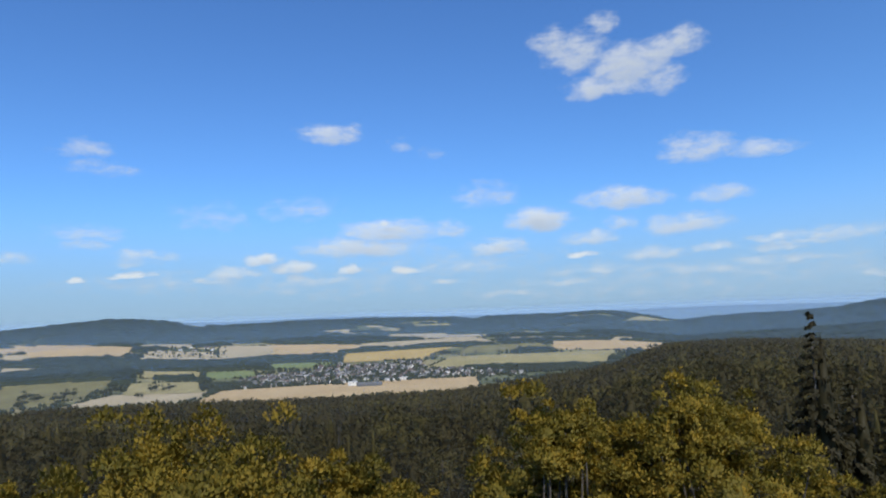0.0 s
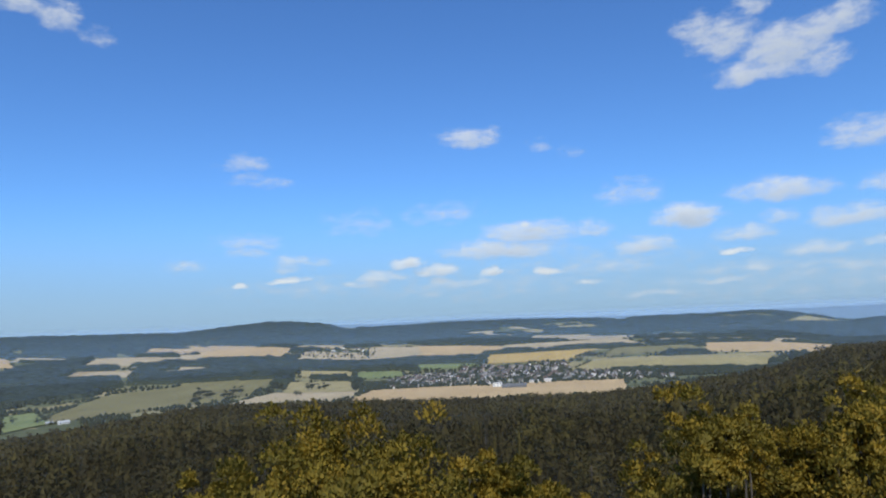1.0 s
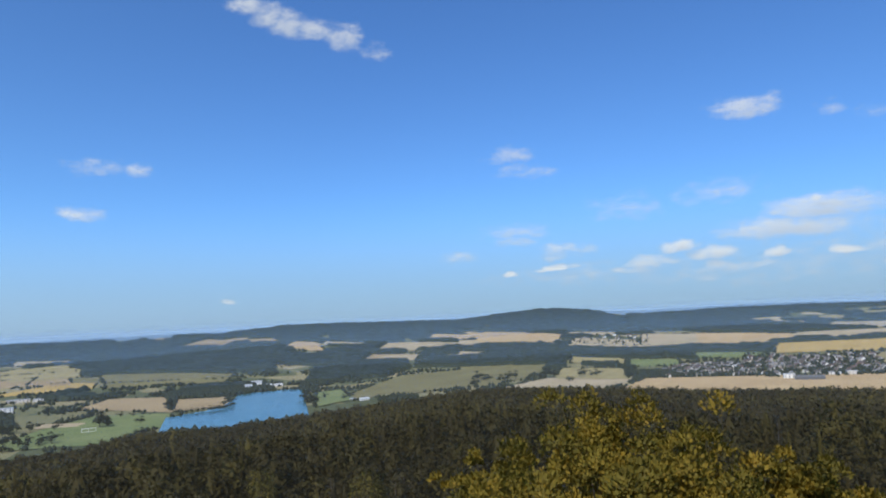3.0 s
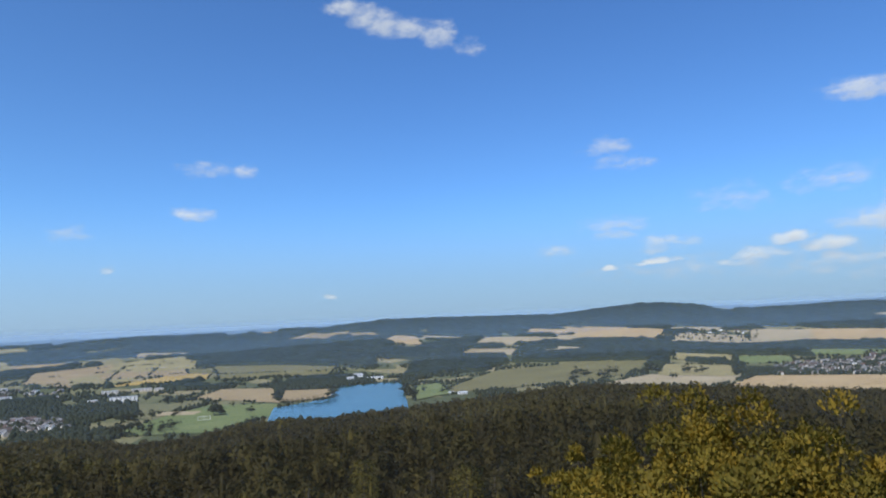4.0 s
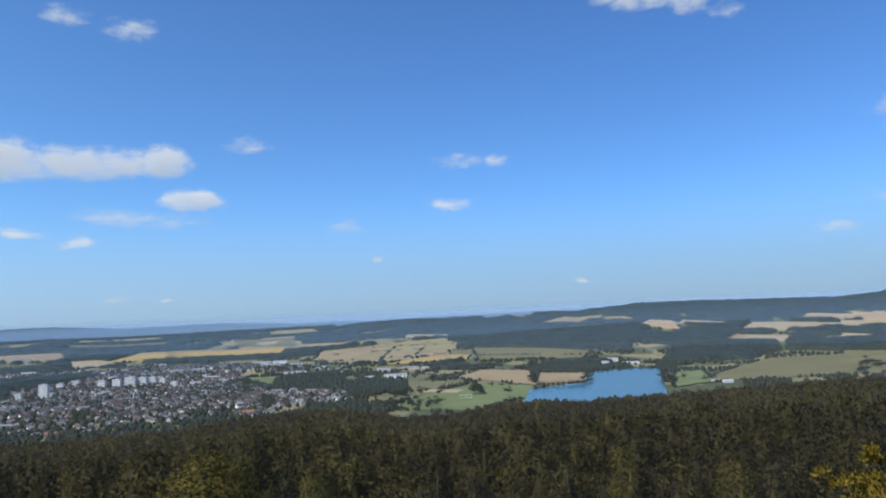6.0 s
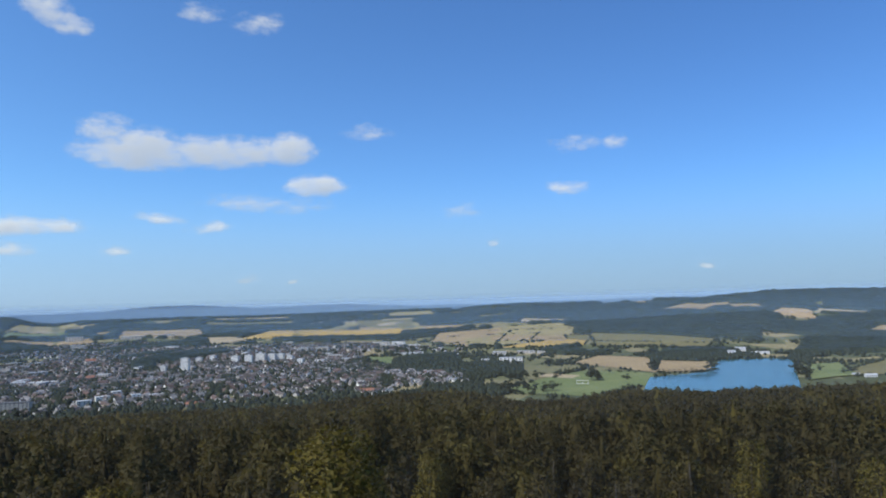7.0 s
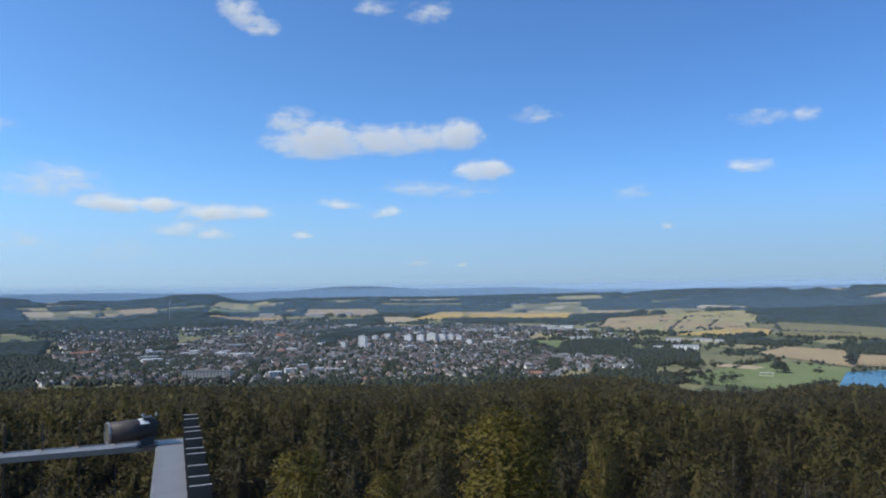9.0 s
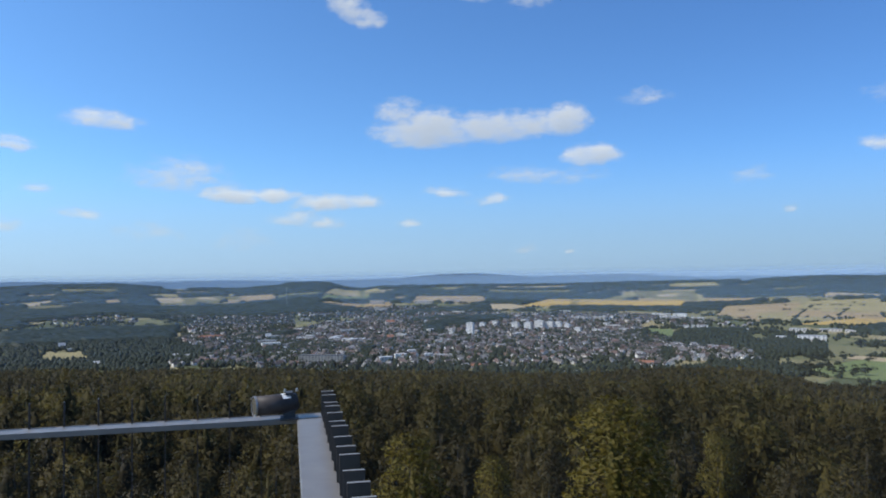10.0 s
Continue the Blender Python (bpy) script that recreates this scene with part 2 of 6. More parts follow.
sun = new("sun", bpy.data.lights.new("sun", "SUN"))
sun.data.energy, sun.data.angle, sun.data.color = 4.2, radians(0.53), (1.0, 0.95, 0.86)
sb, sh = radians(SUN_BEARING), radians(SUN_HEIGHT)
sun.matrix_world = look((-math.sin(sb) * math.cos(sh) * 300, math.cos(sb) * math.cos(sh) * 300, math.sin(sh) * 300), (0, 0, 0))
scene.view_settings.exposure = 0.0


# ---- materials ----
class Mat:
    """A small node material under construction."""

    def __init__(self, name, rough=0.8, spec=0.3, metal=0.0):
        self.m = bpy.data.materials.new(name)
        self.m.use_nodes = True
        self.t = self.m.node_tree
        self.bsdf = self.t.nodes["Principled BSDF"]
        self.bsdf.inputs["Roughness"].default_value = rough
        self.bsdf.inputs["Specular IOR Level"].default_value = spec
        self.bsdf.inputs["Metallic"].default_value = metal
        self.coord = self.t.nodes.new("ShaderNodeTexCoord")

    def noise(self, scale, detail=4.0, space="Object", stretch=None, rough=0.6):
        node = self.t.nodes.new("ShaderNodeTexNoise")
        node.inputs["Scale"].default_value, node.inputs["Detail"].default_value = scale, detail
        node.inputs["Roughness"].default_value = rough
        out = self.coord.outputs[space]
        if stretch:
            mapping = self.t.nodes.new("ShaderNodeMapping")
            mapping.inputs["Scale"].default_value = stretch
            self.t.links.new(out, mapping.inputs["Vector"])
            out = mapping.outputs[0]
        self.t.links.new(out, node.inputs["Vector"])
        return node.outputs["Fac"]

    def ramp(self, value, *stops):
        node = self.t.nodes.new("ShaderNodeValToRGB")
        el = node.color_ramp.elements
        while len(el) < len(stops):
            el.new(0.5)
        for e, (p, c) in zip(el, stops):
            e.position, e.color = p, (*c, 1)
        self.t.links.new(value, node.inputs[0])
        return node.outputs[0]

    def mix(self, fac, a, b, how="MIX"):
        node = self.t.nodes.new("ShaderNodeMix")
        node.data_type, node.blend_type = "RGBA", how
        for key, v in (("Factor", fac), ("A", a), ("B", b)):
            if isinstance(v, (int, float)):
                node.inputs[key].default_value = v
            elif isinstance(v, tuple):
                node.inputs[key].default_value = (*v, 1)
            else:
                self.t.links.new(v, node.inputs[key])
        return node.outputs["Result"]

    def random(self):
        return self.t.nodes.new("ShaderNodeObjectInfo").outputs["Random"]

    def island(self):
        return self.t.nodes.new("ShaderNodeNewGeometry").outputs["Random Per Island"]

    def attr(self, name):
        node = self.t.nodes.new("ShaderNodeAttribute")
        node.attribute_name = name
        return node.outputs["Fac"]

    def color(self, out):
        if isinstance(out, tuple):
            self.bsdf.inputs["Base Color"].default_value = (*out, 1)
        else:
            self.t.links.new(out, self.bsdf.inputs["Base Color"])
        return self

    def bump(self, value, strength=0.3, distance=0.1):
        node = self.t.nodes.new("ShaderNodeBump")
        node.inputs["Strength"].default_value, node.inputs["Distance"].default_value = strength, distance
        self.t.links.new(value, node.inputs["Height"])
        self.t.links.new(node.outputs[0], self.bsdf.inputs["Normal"])
        return self

    def translucent(self, share, out):
        """Light through thin leaves."""
        back = self.t.nodes.new("ShaderNodeBsdfTranslucent")
        if isinstance(out, tuple):
            back.inputs["Color"].default_value = (*out, 1)
        else:
            self.t.links.new(out, back.inputs["Color"])
        both = self.t.nodes.new("ShaderNodeMixShader")
        both.inputs[0].default_value = share
        self.t.links.new(self.bsdf.outputs[0], both.inputs[1])
        self.t.links.new(back.outputs[0], both.inputs[2])
        self.t.links.new(both.outputs[0], self.t.nodes["Material Output"].inputs["Surface"])
        return self


def foliage(name, dark, mid, light, share=0.25, spec=0.25, grain=0.0, relief=0.0):
    """Leaves or needles: a shade from tone (oak and larch darken inward), a little for each leaf, and a grain of clumps
    and gaps.
    """
    k = Mat(name, 0.6, spec)
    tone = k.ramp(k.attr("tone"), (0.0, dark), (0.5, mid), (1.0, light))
    leaf = k.ramp(k.island(), (0.0, (0.92, 0.93, 0.93)), (0.5, (1.0, 1.0, 1.0)), (1.0, (1.08, 1.07, 1.04)))
    out = k.mix(1.0, tone, leaf, "MULTIPLY")
    if grain:
        n = k.noise(grain, 5.0, rough=0.7)
        out = k.mix(1.0, out, k.ramp(n, (0.36, (0.92, 0.92, 0.91)), (0.5, (1.0, 1.0, 1.0)), (0.64, (1.1, 1.09, 1.06))), "MULTIPLY")
        k.bump(n, 0.4, relief)
    k.color(out)
    if share:
        k.translucent(share, out)
    return k.m


M_NEEDLE = foliage("spruce needles", (0.048, 0.040, 0.017), (0.067, 0.055, 0.019), (0.104, 0.086, 0.022), 0.45, 0.15, 1.6, 0.2)
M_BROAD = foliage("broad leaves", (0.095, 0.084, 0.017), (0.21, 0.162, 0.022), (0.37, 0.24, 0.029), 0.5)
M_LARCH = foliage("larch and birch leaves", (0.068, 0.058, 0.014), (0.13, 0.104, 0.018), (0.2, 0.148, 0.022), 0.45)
k = Mat("spruce needles of single trees", 0.6, 0.25)
# tone dims the needles near the stem: crown shade as base colour
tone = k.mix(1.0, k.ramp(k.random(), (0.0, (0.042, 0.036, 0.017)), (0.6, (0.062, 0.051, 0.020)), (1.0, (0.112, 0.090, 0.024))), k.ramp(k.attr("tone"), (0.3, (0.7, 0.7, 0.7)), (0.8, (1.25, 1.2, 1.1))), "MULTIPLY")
tone = k.mix(1.0, tone, k.ramp(k.island(), (0.0, (0.86, 0.87, 0.87)), (1.0, (1.14, 1.12, 1.06))), "MULTIPLY")
grain = k.noise(1.1, 5.0, rough=0.7)
tone = k.mix(1.0, tone, k.ramp(grain, (0.36, (0.92, 0.92, 0.91)), (0.5, (1.0, 1.0, 1.0)), (0.64, (1.1, 1.09, 1.06))), "MULTIPLY")
M_SPRUCE_ONE = k.color(tone).bump(grain, 0.3, 0.15).translucent(0.45, tone).m
M_CANOPY = foliage("closed woods", (0.016, 0.022, 0.014), (0.022, 0.030, 0.018), (0.036, 0.044, 0.024), 0.0, 0.15)
M_WOOD_FAR = foliage("distant woods", (0.014, 0.019, 0.010), (0.024, 0.030, 0.015), (0.045, 0.050, 0.022), 0.0, 0.15)

k = Mat("bark", 0.9, 0.2)
M_BARK = k.color(k.ramp(k.noise(9, 5, stretch=(1, 1, 0.2)), (0.3, (0.06, 0.05, 0.042)), (0.7, (0.13, 0.112, 0.094)))).bump(k.noise(20, 4, stretch=(1, 1, 0.3)), 0.5, 0.02).m

k = Mat("open country", 0.95, 0.2)
cells = k.t.nodes.new("ShaderNodeTexVoronoi")
cells.inputs["Scale"].default_value = 1.0
turned = k.t.nodes.new("ShaderNodeMapping")
turned.inputs["Scale"].default_value, turned.inputs["Rotation"].default_value = (0.0045, 0.0085, 0.0), (0, 0, 0.5)
k.t.links.new(k.coord.outputs["Object"], turned.inputs["Vector"])
k.t.links.new(turned.outputs[0], cells.inputs["Vector"])
plots = k.ramp(cells.outputs["Color"], (0.0, (0.065, 0.075, 0.032)), (0.3, (0.10, 0.11, 0.05)), (0.5, (0.16, 0.155, 0.07)), (0.72, (0.25, 0.215, 0.11)), (1.0, (0.33, 0.26, 0.14)))
M_LAND = k.color(k.mix(1.0, plots, k.ramp(k.noise(0.03, 5), (0.3, (0.75, 0.78, 0.75)), (0.7, (1.15, 1.12, 1.1))), "MULTIPLY")).m


def crop(name, a, b, row):
    """A field: broad patches, and the lines that the machines leave along it."""
    k = Mat(name, 0.95, 0.15)
    base = k.ramp(k.noise(0.008, 5), (0.3, a), (0.7, b))
    lines = k.ramp(k.noise(0.05, 3, "Object", (1.0, 0.05, 1.0)), (0.35, (row, row, row)), (0.65, (1.0, 1.0, 1.0)))
    speck = k.ramp(k.noise(0.25, 3), (0.3, (0.85, 0.85, 0.85)), (0.7, (1.1, 1.1, 1.1)))
    return k.color(k.mix(1.0, k.mix(1.0, base, lines, "MULTIPLY"), speck, "MULTIPLY")).m


CROPS = {
    "wheat": crop("ripe grain", (0.42, 0.29, 0.14), (0.5, 0.36, 0.19), 0.9),
    "gold": crop("golden grain", (0.42, 0.28, 0.08), (0.48, 0.34, 0.12), 0.9),
    "tan": crop("stubble", (0.32, 0.23, 0.12), (0.40, 0.30, 0.16), 0.85),
    "pale": crop("pale stubble", (0.36, 0.285, 0.17), (0.44, 0.355, 0.22), 0.92),
    "meadow": crop("dry meadow", (0.285, 0.24, 0.105), (0.355, 0.293, 0.14), 0.88),
    "olive": crop("late crop", (0.17, 0.15, 0.062), (0.22, 0.192, 0.08), 0.8),
    "green": crop("green pasture", (0.14, 0.18, 0.065), (0.20, 0.225, 0.09), 0.88),
}

k = Mat("lake water", 0.2, 0.4)
M_WATER = k.color((0.035, 0.12, 0.145)).bump(k.noise(0.35, 3), 0.25, 0.3).m


def plaster(name, *shades):
    k = Mat(name, 0.9, 0.2)
    n = len(shades)
    base = k.ramp(k.random(), *[(i / max(1, n - 1), s) for i, s in enumerate(shades)])
    dirt = k.ramp(k.noise(0.6, 4), (0.3, (0.8, 0.8, 0.78)), (0.6, (1, 1, 1)))
    return k.color(k.mix(1.0, base, dirt, "MULTIPLY")).m


M_WALL = plaster("plaster", (0.62, 0.58, 0.52), (0.45, 0.40, 0.34), (0.86, 0.84, 0.8), (0.42, 0.36, 0.3), (0.8, 0.77, 0.72))
M_ROOF = plaster("roof tiles", (0.12, 0.088, 0.076), (0.11, 0.10, 0.096), (0.15, 0.098, 0.082), (0.085, 0.078, 0.076), (0.27, 0.26, 0.25), (0.13, 0.11, 0.10))
M_METAL_ROOF = plaster("sheet roof", (0.5, 0.5, 0.5), (0.36, 0.37, 0.39), (0.62, 0.62, 0.61))
M_GLASSDARK = Mat("window glass", 0.35, 0.4).color((0.03, 0.035, 0.045)).m


def many(name, *shades):
    """As plaster, for houses that share one mesh."""
    k = Mat(name, 0.9, 0.2)
    base = k.ramp(k.island(), *[(i / (len(shades) - 1), s) for i, s in enumerate(shades)])
    return k.color(k.mix(1.0, base, k.ramp(k.noise(0.5, 3), (0.3, (0.85, 0.85, 0.84)), (0.6, (1, 1, 1))), "MULTIPLY")).m


M_WALL_MANY = many("plaster of far houses", (0.66, 0.61, 0.55), (0.3, 0.25, 0.21), (0.84, 0.82, 0.78), (0.5, 0.44, 0.38), (0.85, 0.83, 0.8), (0.2, 0.165, 0.14), (0.5, 0.46, 0.41))
M_ROOF_MANY = many("roofs of far houses", (0.11, 0.08, 0.07), (0.10, 0.092, 0.09), (0.14, 0.088, 0.073), (0.08, 0.074, 0.074), (0.26, 0.25, 0.25), (0.12, 0.10, 0.09))
M_PANEL = plaster("white panels", (0.66, 0.64, 0.6), (0.74, 0.72, 0.69))
M_WHITEWALL = plaster("whitewash", (0.64, 0.62, 0.59), (0.7, 0.68, 0.65))
M_GREYWALL = plaster("grey render", (0.33, 0.31, 0.28), (0.37, 0.35, 0.31))
M_DARKWALL = plaster("weathered boards", (0.11, 0.11, 0.12), (0.14, 0.14, 0.14))
M_REDROOF = plaster("new red tiles", (0.36, 0.17, 0.11), (0.3, 0.14, 0.09))

k = Mat("painted steel plate", 0.38, 0.5)
M_PLATE = k.color(k.ramp(k.noise(14, 5), (0.3, (0.155, 0.138, 0.12)), (0.7, (0.20, 0.18, 0.155)))).bump(k.noise(90, 3), 0.08, 0.002).m
k = Mat("dark painted fins", 0.8, 0.15)
M_FIN = k.color(k.ramp(k.noise(12, 6, stretch=(3, 3, 0.25)), (0.3, (0.058, 0.046, 0.037)), (0.7, (0.088, 0.072, 0.06)))).bump(k.noise(60, 4, stretch=(2, 2, 0.1)), 0.3, 0.003).m
k = Mat("dark lamp housing", 0.55, 0.25)
# lighter colour for the fin tops: the sun's glint is painted in
M_FIN_GLINT = Mat("sunlit fin top", 0.5, 0.4).color((0.24, 0.23, 0.22)).m
M_LAMP = k.color(k.ramp(k.noise(25, 4), (0.3, (0.045, 0.037, 0.034)), (0.7, (0.07, 0.058, 0.052)))).m
k = Mat("black iron", 0.55, 0.4)
M_IRON = k.color(k.ramp(k.noise(30, 4), (0.3, (0.03, 0.03, 0.032)), (0.7, (0.06, 0.058, 0.06)))).m
M_CHROME = Mat("bright metal", 0.35, 0.5, 0.5).color((0.32, 0.31, 0.3)).m
k = Mat("deck planks", 0.8, 0.25)
M_DECK = k.color(k.ramp(k.noise(8, 6, stretch=(0.3, 4, 4)), (0.3, (0.16, 0.14, 0.12)), (0.7, (0.30, 0.27, 0.24)))).bump(k.noise(50, 4), 0.2, 0.003).m
M_LAMP_HIGHLIGHT = Mat("white lamp highlight", 0.3, 0.5).color((0.75, 0.74, 0.72)).m
k = Mat("lamp glass", 0.08, 0.6)
M_LENS = k.color((0.04, 0.04, 0.045)).m


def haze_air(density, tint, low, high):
    """A tinted see-through sheet in place of hazy air: it scatters some of the light from above and lets the rest
    through, less of it higher up.
    """
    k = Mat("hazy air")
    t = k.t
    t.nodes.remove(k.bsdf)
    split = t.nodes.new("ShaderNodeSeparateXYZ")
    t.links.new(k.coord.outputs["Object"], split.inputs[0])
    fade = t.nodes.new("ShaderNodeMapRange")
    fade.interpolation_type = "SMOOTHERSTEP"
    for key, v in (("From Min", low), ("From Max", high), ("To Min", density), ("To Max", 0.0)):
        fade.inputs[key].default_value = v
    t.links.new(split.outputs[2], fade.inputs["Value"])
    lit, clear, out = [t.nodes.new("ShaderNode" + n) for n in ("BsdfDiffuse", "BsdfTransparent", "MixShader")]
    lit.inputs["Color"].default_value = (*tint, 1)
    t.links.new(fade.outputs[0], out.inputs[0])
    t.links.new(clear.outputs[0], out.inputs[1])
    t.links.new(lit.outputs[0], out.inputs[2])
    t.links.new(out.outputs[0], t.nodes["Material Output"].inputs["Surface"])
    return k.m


# ---- helpers for meshes ----
def mesh_from(name, verts, tris, tone=None, normals=None, flat=False):
    """A mesh from arrays of corners and triangles; tone: a shade for each corner; normals: the way each corner faces."""
    verts, tris = np.asarray(verts, np.float32), np.asarray(tris, np.int32)
    me = bpy.data.meshes.new(name)
    me.vertices.add(len(verts))
    me.vertices.foreach_set("co", verts.ravel())
    me.loops.add(tris.size)
    me.loops.foreach_set("vertex_index", tris.ravel())
    me.polygons.add(len(tris))
    me.polygons.foreach_set("loop_start", np.arange(0, tris.size, tris.shape[1], dtype=np.int32))
    if tone is not None:
        me.attributes.new("tone", "FLOAT", "POINT").data.foreach_set("value", np.asarray(tone, np.float32))
    me.update(calc_edges=True)
    if normals is not None:
        me.attributes.new("custom_normal", "FLOAT_VECTOR", "POINT").data.foreach_set("vector", np.asarray(normals, np.float32).ravel())
    if flat:
        me.polygons.foreach_set("use_smooth", np.zeros(len(tris), bool))
    return me


def link(name, me, material, parent=None, label=""):
    if material is not None and not me.materials:
        me.materials.append(material)
    ob = new(name, me)
    if parent is not None:
        ob.parent = parent
    return tagged(ob, label)


def part(name, bm, material, parent, label=""):
    me = bpy.data.meshes.new(name)
    bm.to_mesh(me)
    bm.free()
    return link(name, me, material, parent, label)


def box(bm, size, m=None):
    """A box with its foot in the middle of its base."""
    out = bmesh.ops.create_cube(bm, size=1.0)["verts"]
    for v in out:
        v.co = Vector((v.co.x * size[0], v.co.y * size[1], (v.co.z + 0.5) * size[2]))
        if m is not None:
            v.co = m @ v.co
    return out


# ---- the land: one sheet to the horizon ----
bearings = np.concatenate([np.arange(-62, 150, 0.8), np.arange(150, 298, 4.0)])
ranges = np.concatenate([[0.01], np.geomspace(12, 700, 46), np.arange(720, 1300, 20), np.arange(1300, 4400, 30), np.arange(4400, 4990, 25)])
bb, rr = np.meshgrid(bearings, ranges, indexing="ij")
bw = (bb + 180) % 360 - 180
lx, ly = -np.sin(np.radians(bb)) * rr, np.cos(np.radians(bb)) * rr
lz = ground_br(np.where(np.abs(bw) > 160, 160, bw), rr)
nb, nr = bb.shape
ia, ja = np.meshgrid(np.arange(nb), np.arange(nr - 1), indexing="ij")
ib = (ia + 1) % nb
quads = np.stack([ia * nr + ja, ib * nr + ja, ib * nr + ja + 1, ia * nr + ja + 1], -1).reshape(-1, 4)[:, ::-1]
land = link("ground", mesh_from("ground", np.stack([lx, ly, lz], -1).reshape(-1, 3), quads), M_LAND)
land.data.polygons.foreach_set("use_smooth", np.ones(len(quads), bool))
tagged(land, "wide valley of meadows and woodland below a wooded hill", "ground", kind="structure")

FIELDS = []
FIELD_WORDS = {
    "wheat": "ripe tan grain field between hedges", "gold": "golden yellow grain field on a slope", "tan": "brownish mown stubble field",
    "pale": "pale straw-coloured stubble field", "meadow": "dry yellow-green meadow", "olive": "olive green crop field", "green": "fresh green pasture",
}


def inside(b, r, corners):
    """Which of the places lie in the quarter between four corners (bearing, range)."""
    hit = np.zeros(np.shape(b), bool)
    n = len(corners)
    for i in range(n):
        (b1, r1), (b2, r2) = corners[i], corners[(i + 1) % n]
        hit ^= ((r1 > r) != (r2 > r)) & (b < (b2 - b1) * (r - r1) / (r2 - r1 + 1e-9) + b1)
    return hit


def field(kind, *corners):
    """A field draped over the land between four corners: near left, near right, far right, far left."""
    FIELDS.append(corners)
    c = np.array(corners, float)
    u, v = np.meshgrid(np.linspace(0, 1, 22), np.linspace(0, 1, 14), indexing="ij")
    w = np.stack([(1 - u) * (1 - v), u * (1 - v), u * v, (1 - u) * v], -1)
    p = w @ c
    k = len(FIELDS) * 1.7
    p[..., 0] += (0.10 * np.sin(v * 9 + k) + 0.05 * np.sin(v * 23 + 2 * k))
    p[..., 1] += (0.012 * np.sin(u * 8 + k) + 0.006 * np.sin(u * 21 + 3 * k)) * (c[2:, 1].mean() - c[:2, 1].mean() + 60)
    z = ground_br(p[..., 0], p[..., 1]) + 0.6 + (len(FIELDS) * 7 % 13) * 0.13
    xyz = np.stack([-np.sin(np.radians(p[..., 0])) * p[..., 1], np.cos(np.radians(p[..., 0])) * p[..., 1], z], -1)
    i, j = np.meshgrid(np.arange(21), np.arange(13), indexing="ij")
    q = np.stack([i * 14 + j, i * 14 + 14 + j, i * 14 + 15 + j, i * 14 + 1 + j], -1).reshape(-1, 4)
    ob = link("field", mesh_from("field", xyz.reshape(-1, 3), q), CROPS[kind])
    ob.data.polygons.foreach_set("use_smooth", np.ones(len(q), bool))
    tagged(ob, FIELD_WORDS[kind], "field", "fields of the valley")


field("wheat", (20.3, 1486), (-2.5, 1560), (-2.4, 1910), (17.5, 1836))
field("pale", (28.5, 1720), (19.9, 1626), (17.7, 1858), (24.9, 1946))
field("meadow", (24.3, 1898), (18.7, 1836), (19.1, 2186), (23.8, 2286))
field("olive", (31.8, 1730), (26.7, 1914), (24.7, 2404), (31.8, 2458))
field("meadow", (23.0, 2436), (18.9, 2328), (18.9, 2486), (23.0, 2588))
field("green", (18.8, 2238), (14.8, 2242), (15.0, 2454), (18.5, 2480))
field("wheat", (29.8, 3226), (25.6, 3000), (26.2, 3486), (29.8, 3682))
field("wheat", (14.2, 2880), (8.5, 2850), (8.5, 3210), (14.1, 3288))
field("gold", (8.3, 2552), (1.9, 2574), (-0.4, 2918), (8.1, 2884))
field("pale", (8.5, 2994), (-4.0, 3034), (-2.3, 3354), (6.7, 3200))
field("meadow", (2.3, 2200), (-12.3, 2200), (-13.3, 2662), (-0.4, 2612))
field("olive", (-0.6, 2682), (-8.0, 2788), (-7.6, 2948), (-1.8, 2930))
field("wheat", (-8.4, 2750), (-16.6, 2636), (-16.9, 3008), (-8.3, 3020))
field("pale", (4.5, 3374), (-0.5, 3302), (-0.0, 3630), (4.5, 3602))
field("meadow", (-13.3, 3734), (-19.2, 4418), (-20.0, 4418), (-15.1, 4370))
field("green", (14.2, 2464), (8.6, 2440), (9.0, 2586), (13.7, 2630))
field("pale", (31.9, 3186), (29.5, 3104), (29.9, 3326), (31.9, 3426))
field("pale", (31.9, 2836), (29.5, 2764), (29.7, 2840), (31.9, 2950))
field("pale", (25.3, 2992), (19.9, 2932), (19.9, 3050), (24.9, 3096))
field("pale", (19.5, 2826), (16.7, 2842), (17.1, 3008), (19.5, 3054))
field("pale", (23.8, 3256), (19.5, 3320), (19.3, 3468), (23.0, 3426))
field("olive", (41.6, 1586), (32.0, 1746), (27.3, 2452), (36.4, 2248))
field("meadow", (44.7, 1838), (40.2, 1922), (36.6, 2232), (41.1, 1958))
field("green", (43.2, 1512), (40.2, 1612), (41.2, 1884), (43.1, 1836))
field("tan", (60.1, 1854), (53.8, 1622), (54.0, 2020), (57.9, 2102))
field("tan", (53.7, 1632), (49.6, 1658), (49.7, 1894), (53.4, 1930))
field("green", (65.8, 1304), (58.5, 1228), (53.7, 1410), (60.5, 1598))
field("green", (62.4, 1520), (53.7, 1402), (53.7, 1608), (58.8, 1692))
field("pale", (62.6, 1548), (59.9, 1510), (59.3, 1570), (62.1, 1612))
field("gold", (65.9, 2448), (59.0, 2454), (58.6, 2702), (61.3, 2686))
field("meadow", (68.0, 2770), (60.0, 2850), (59.5, 3210), (64.1, 3208))
field("tan", (76.8, 3270), (68.8, 3190), (68.4, 3380), (76.8, 3530))
field("olive", (58.1, 2466), (50.0, 2382), (49.1, 2612), (58.5, 2936))
field("pale", (64.1, 3420), (60.0, 3434), (60.1, 3558), (63.7, 3576))
field("olive", (76.8, 3546), (72.4, 3348), (72.4, 3820), (76.8, 3838))
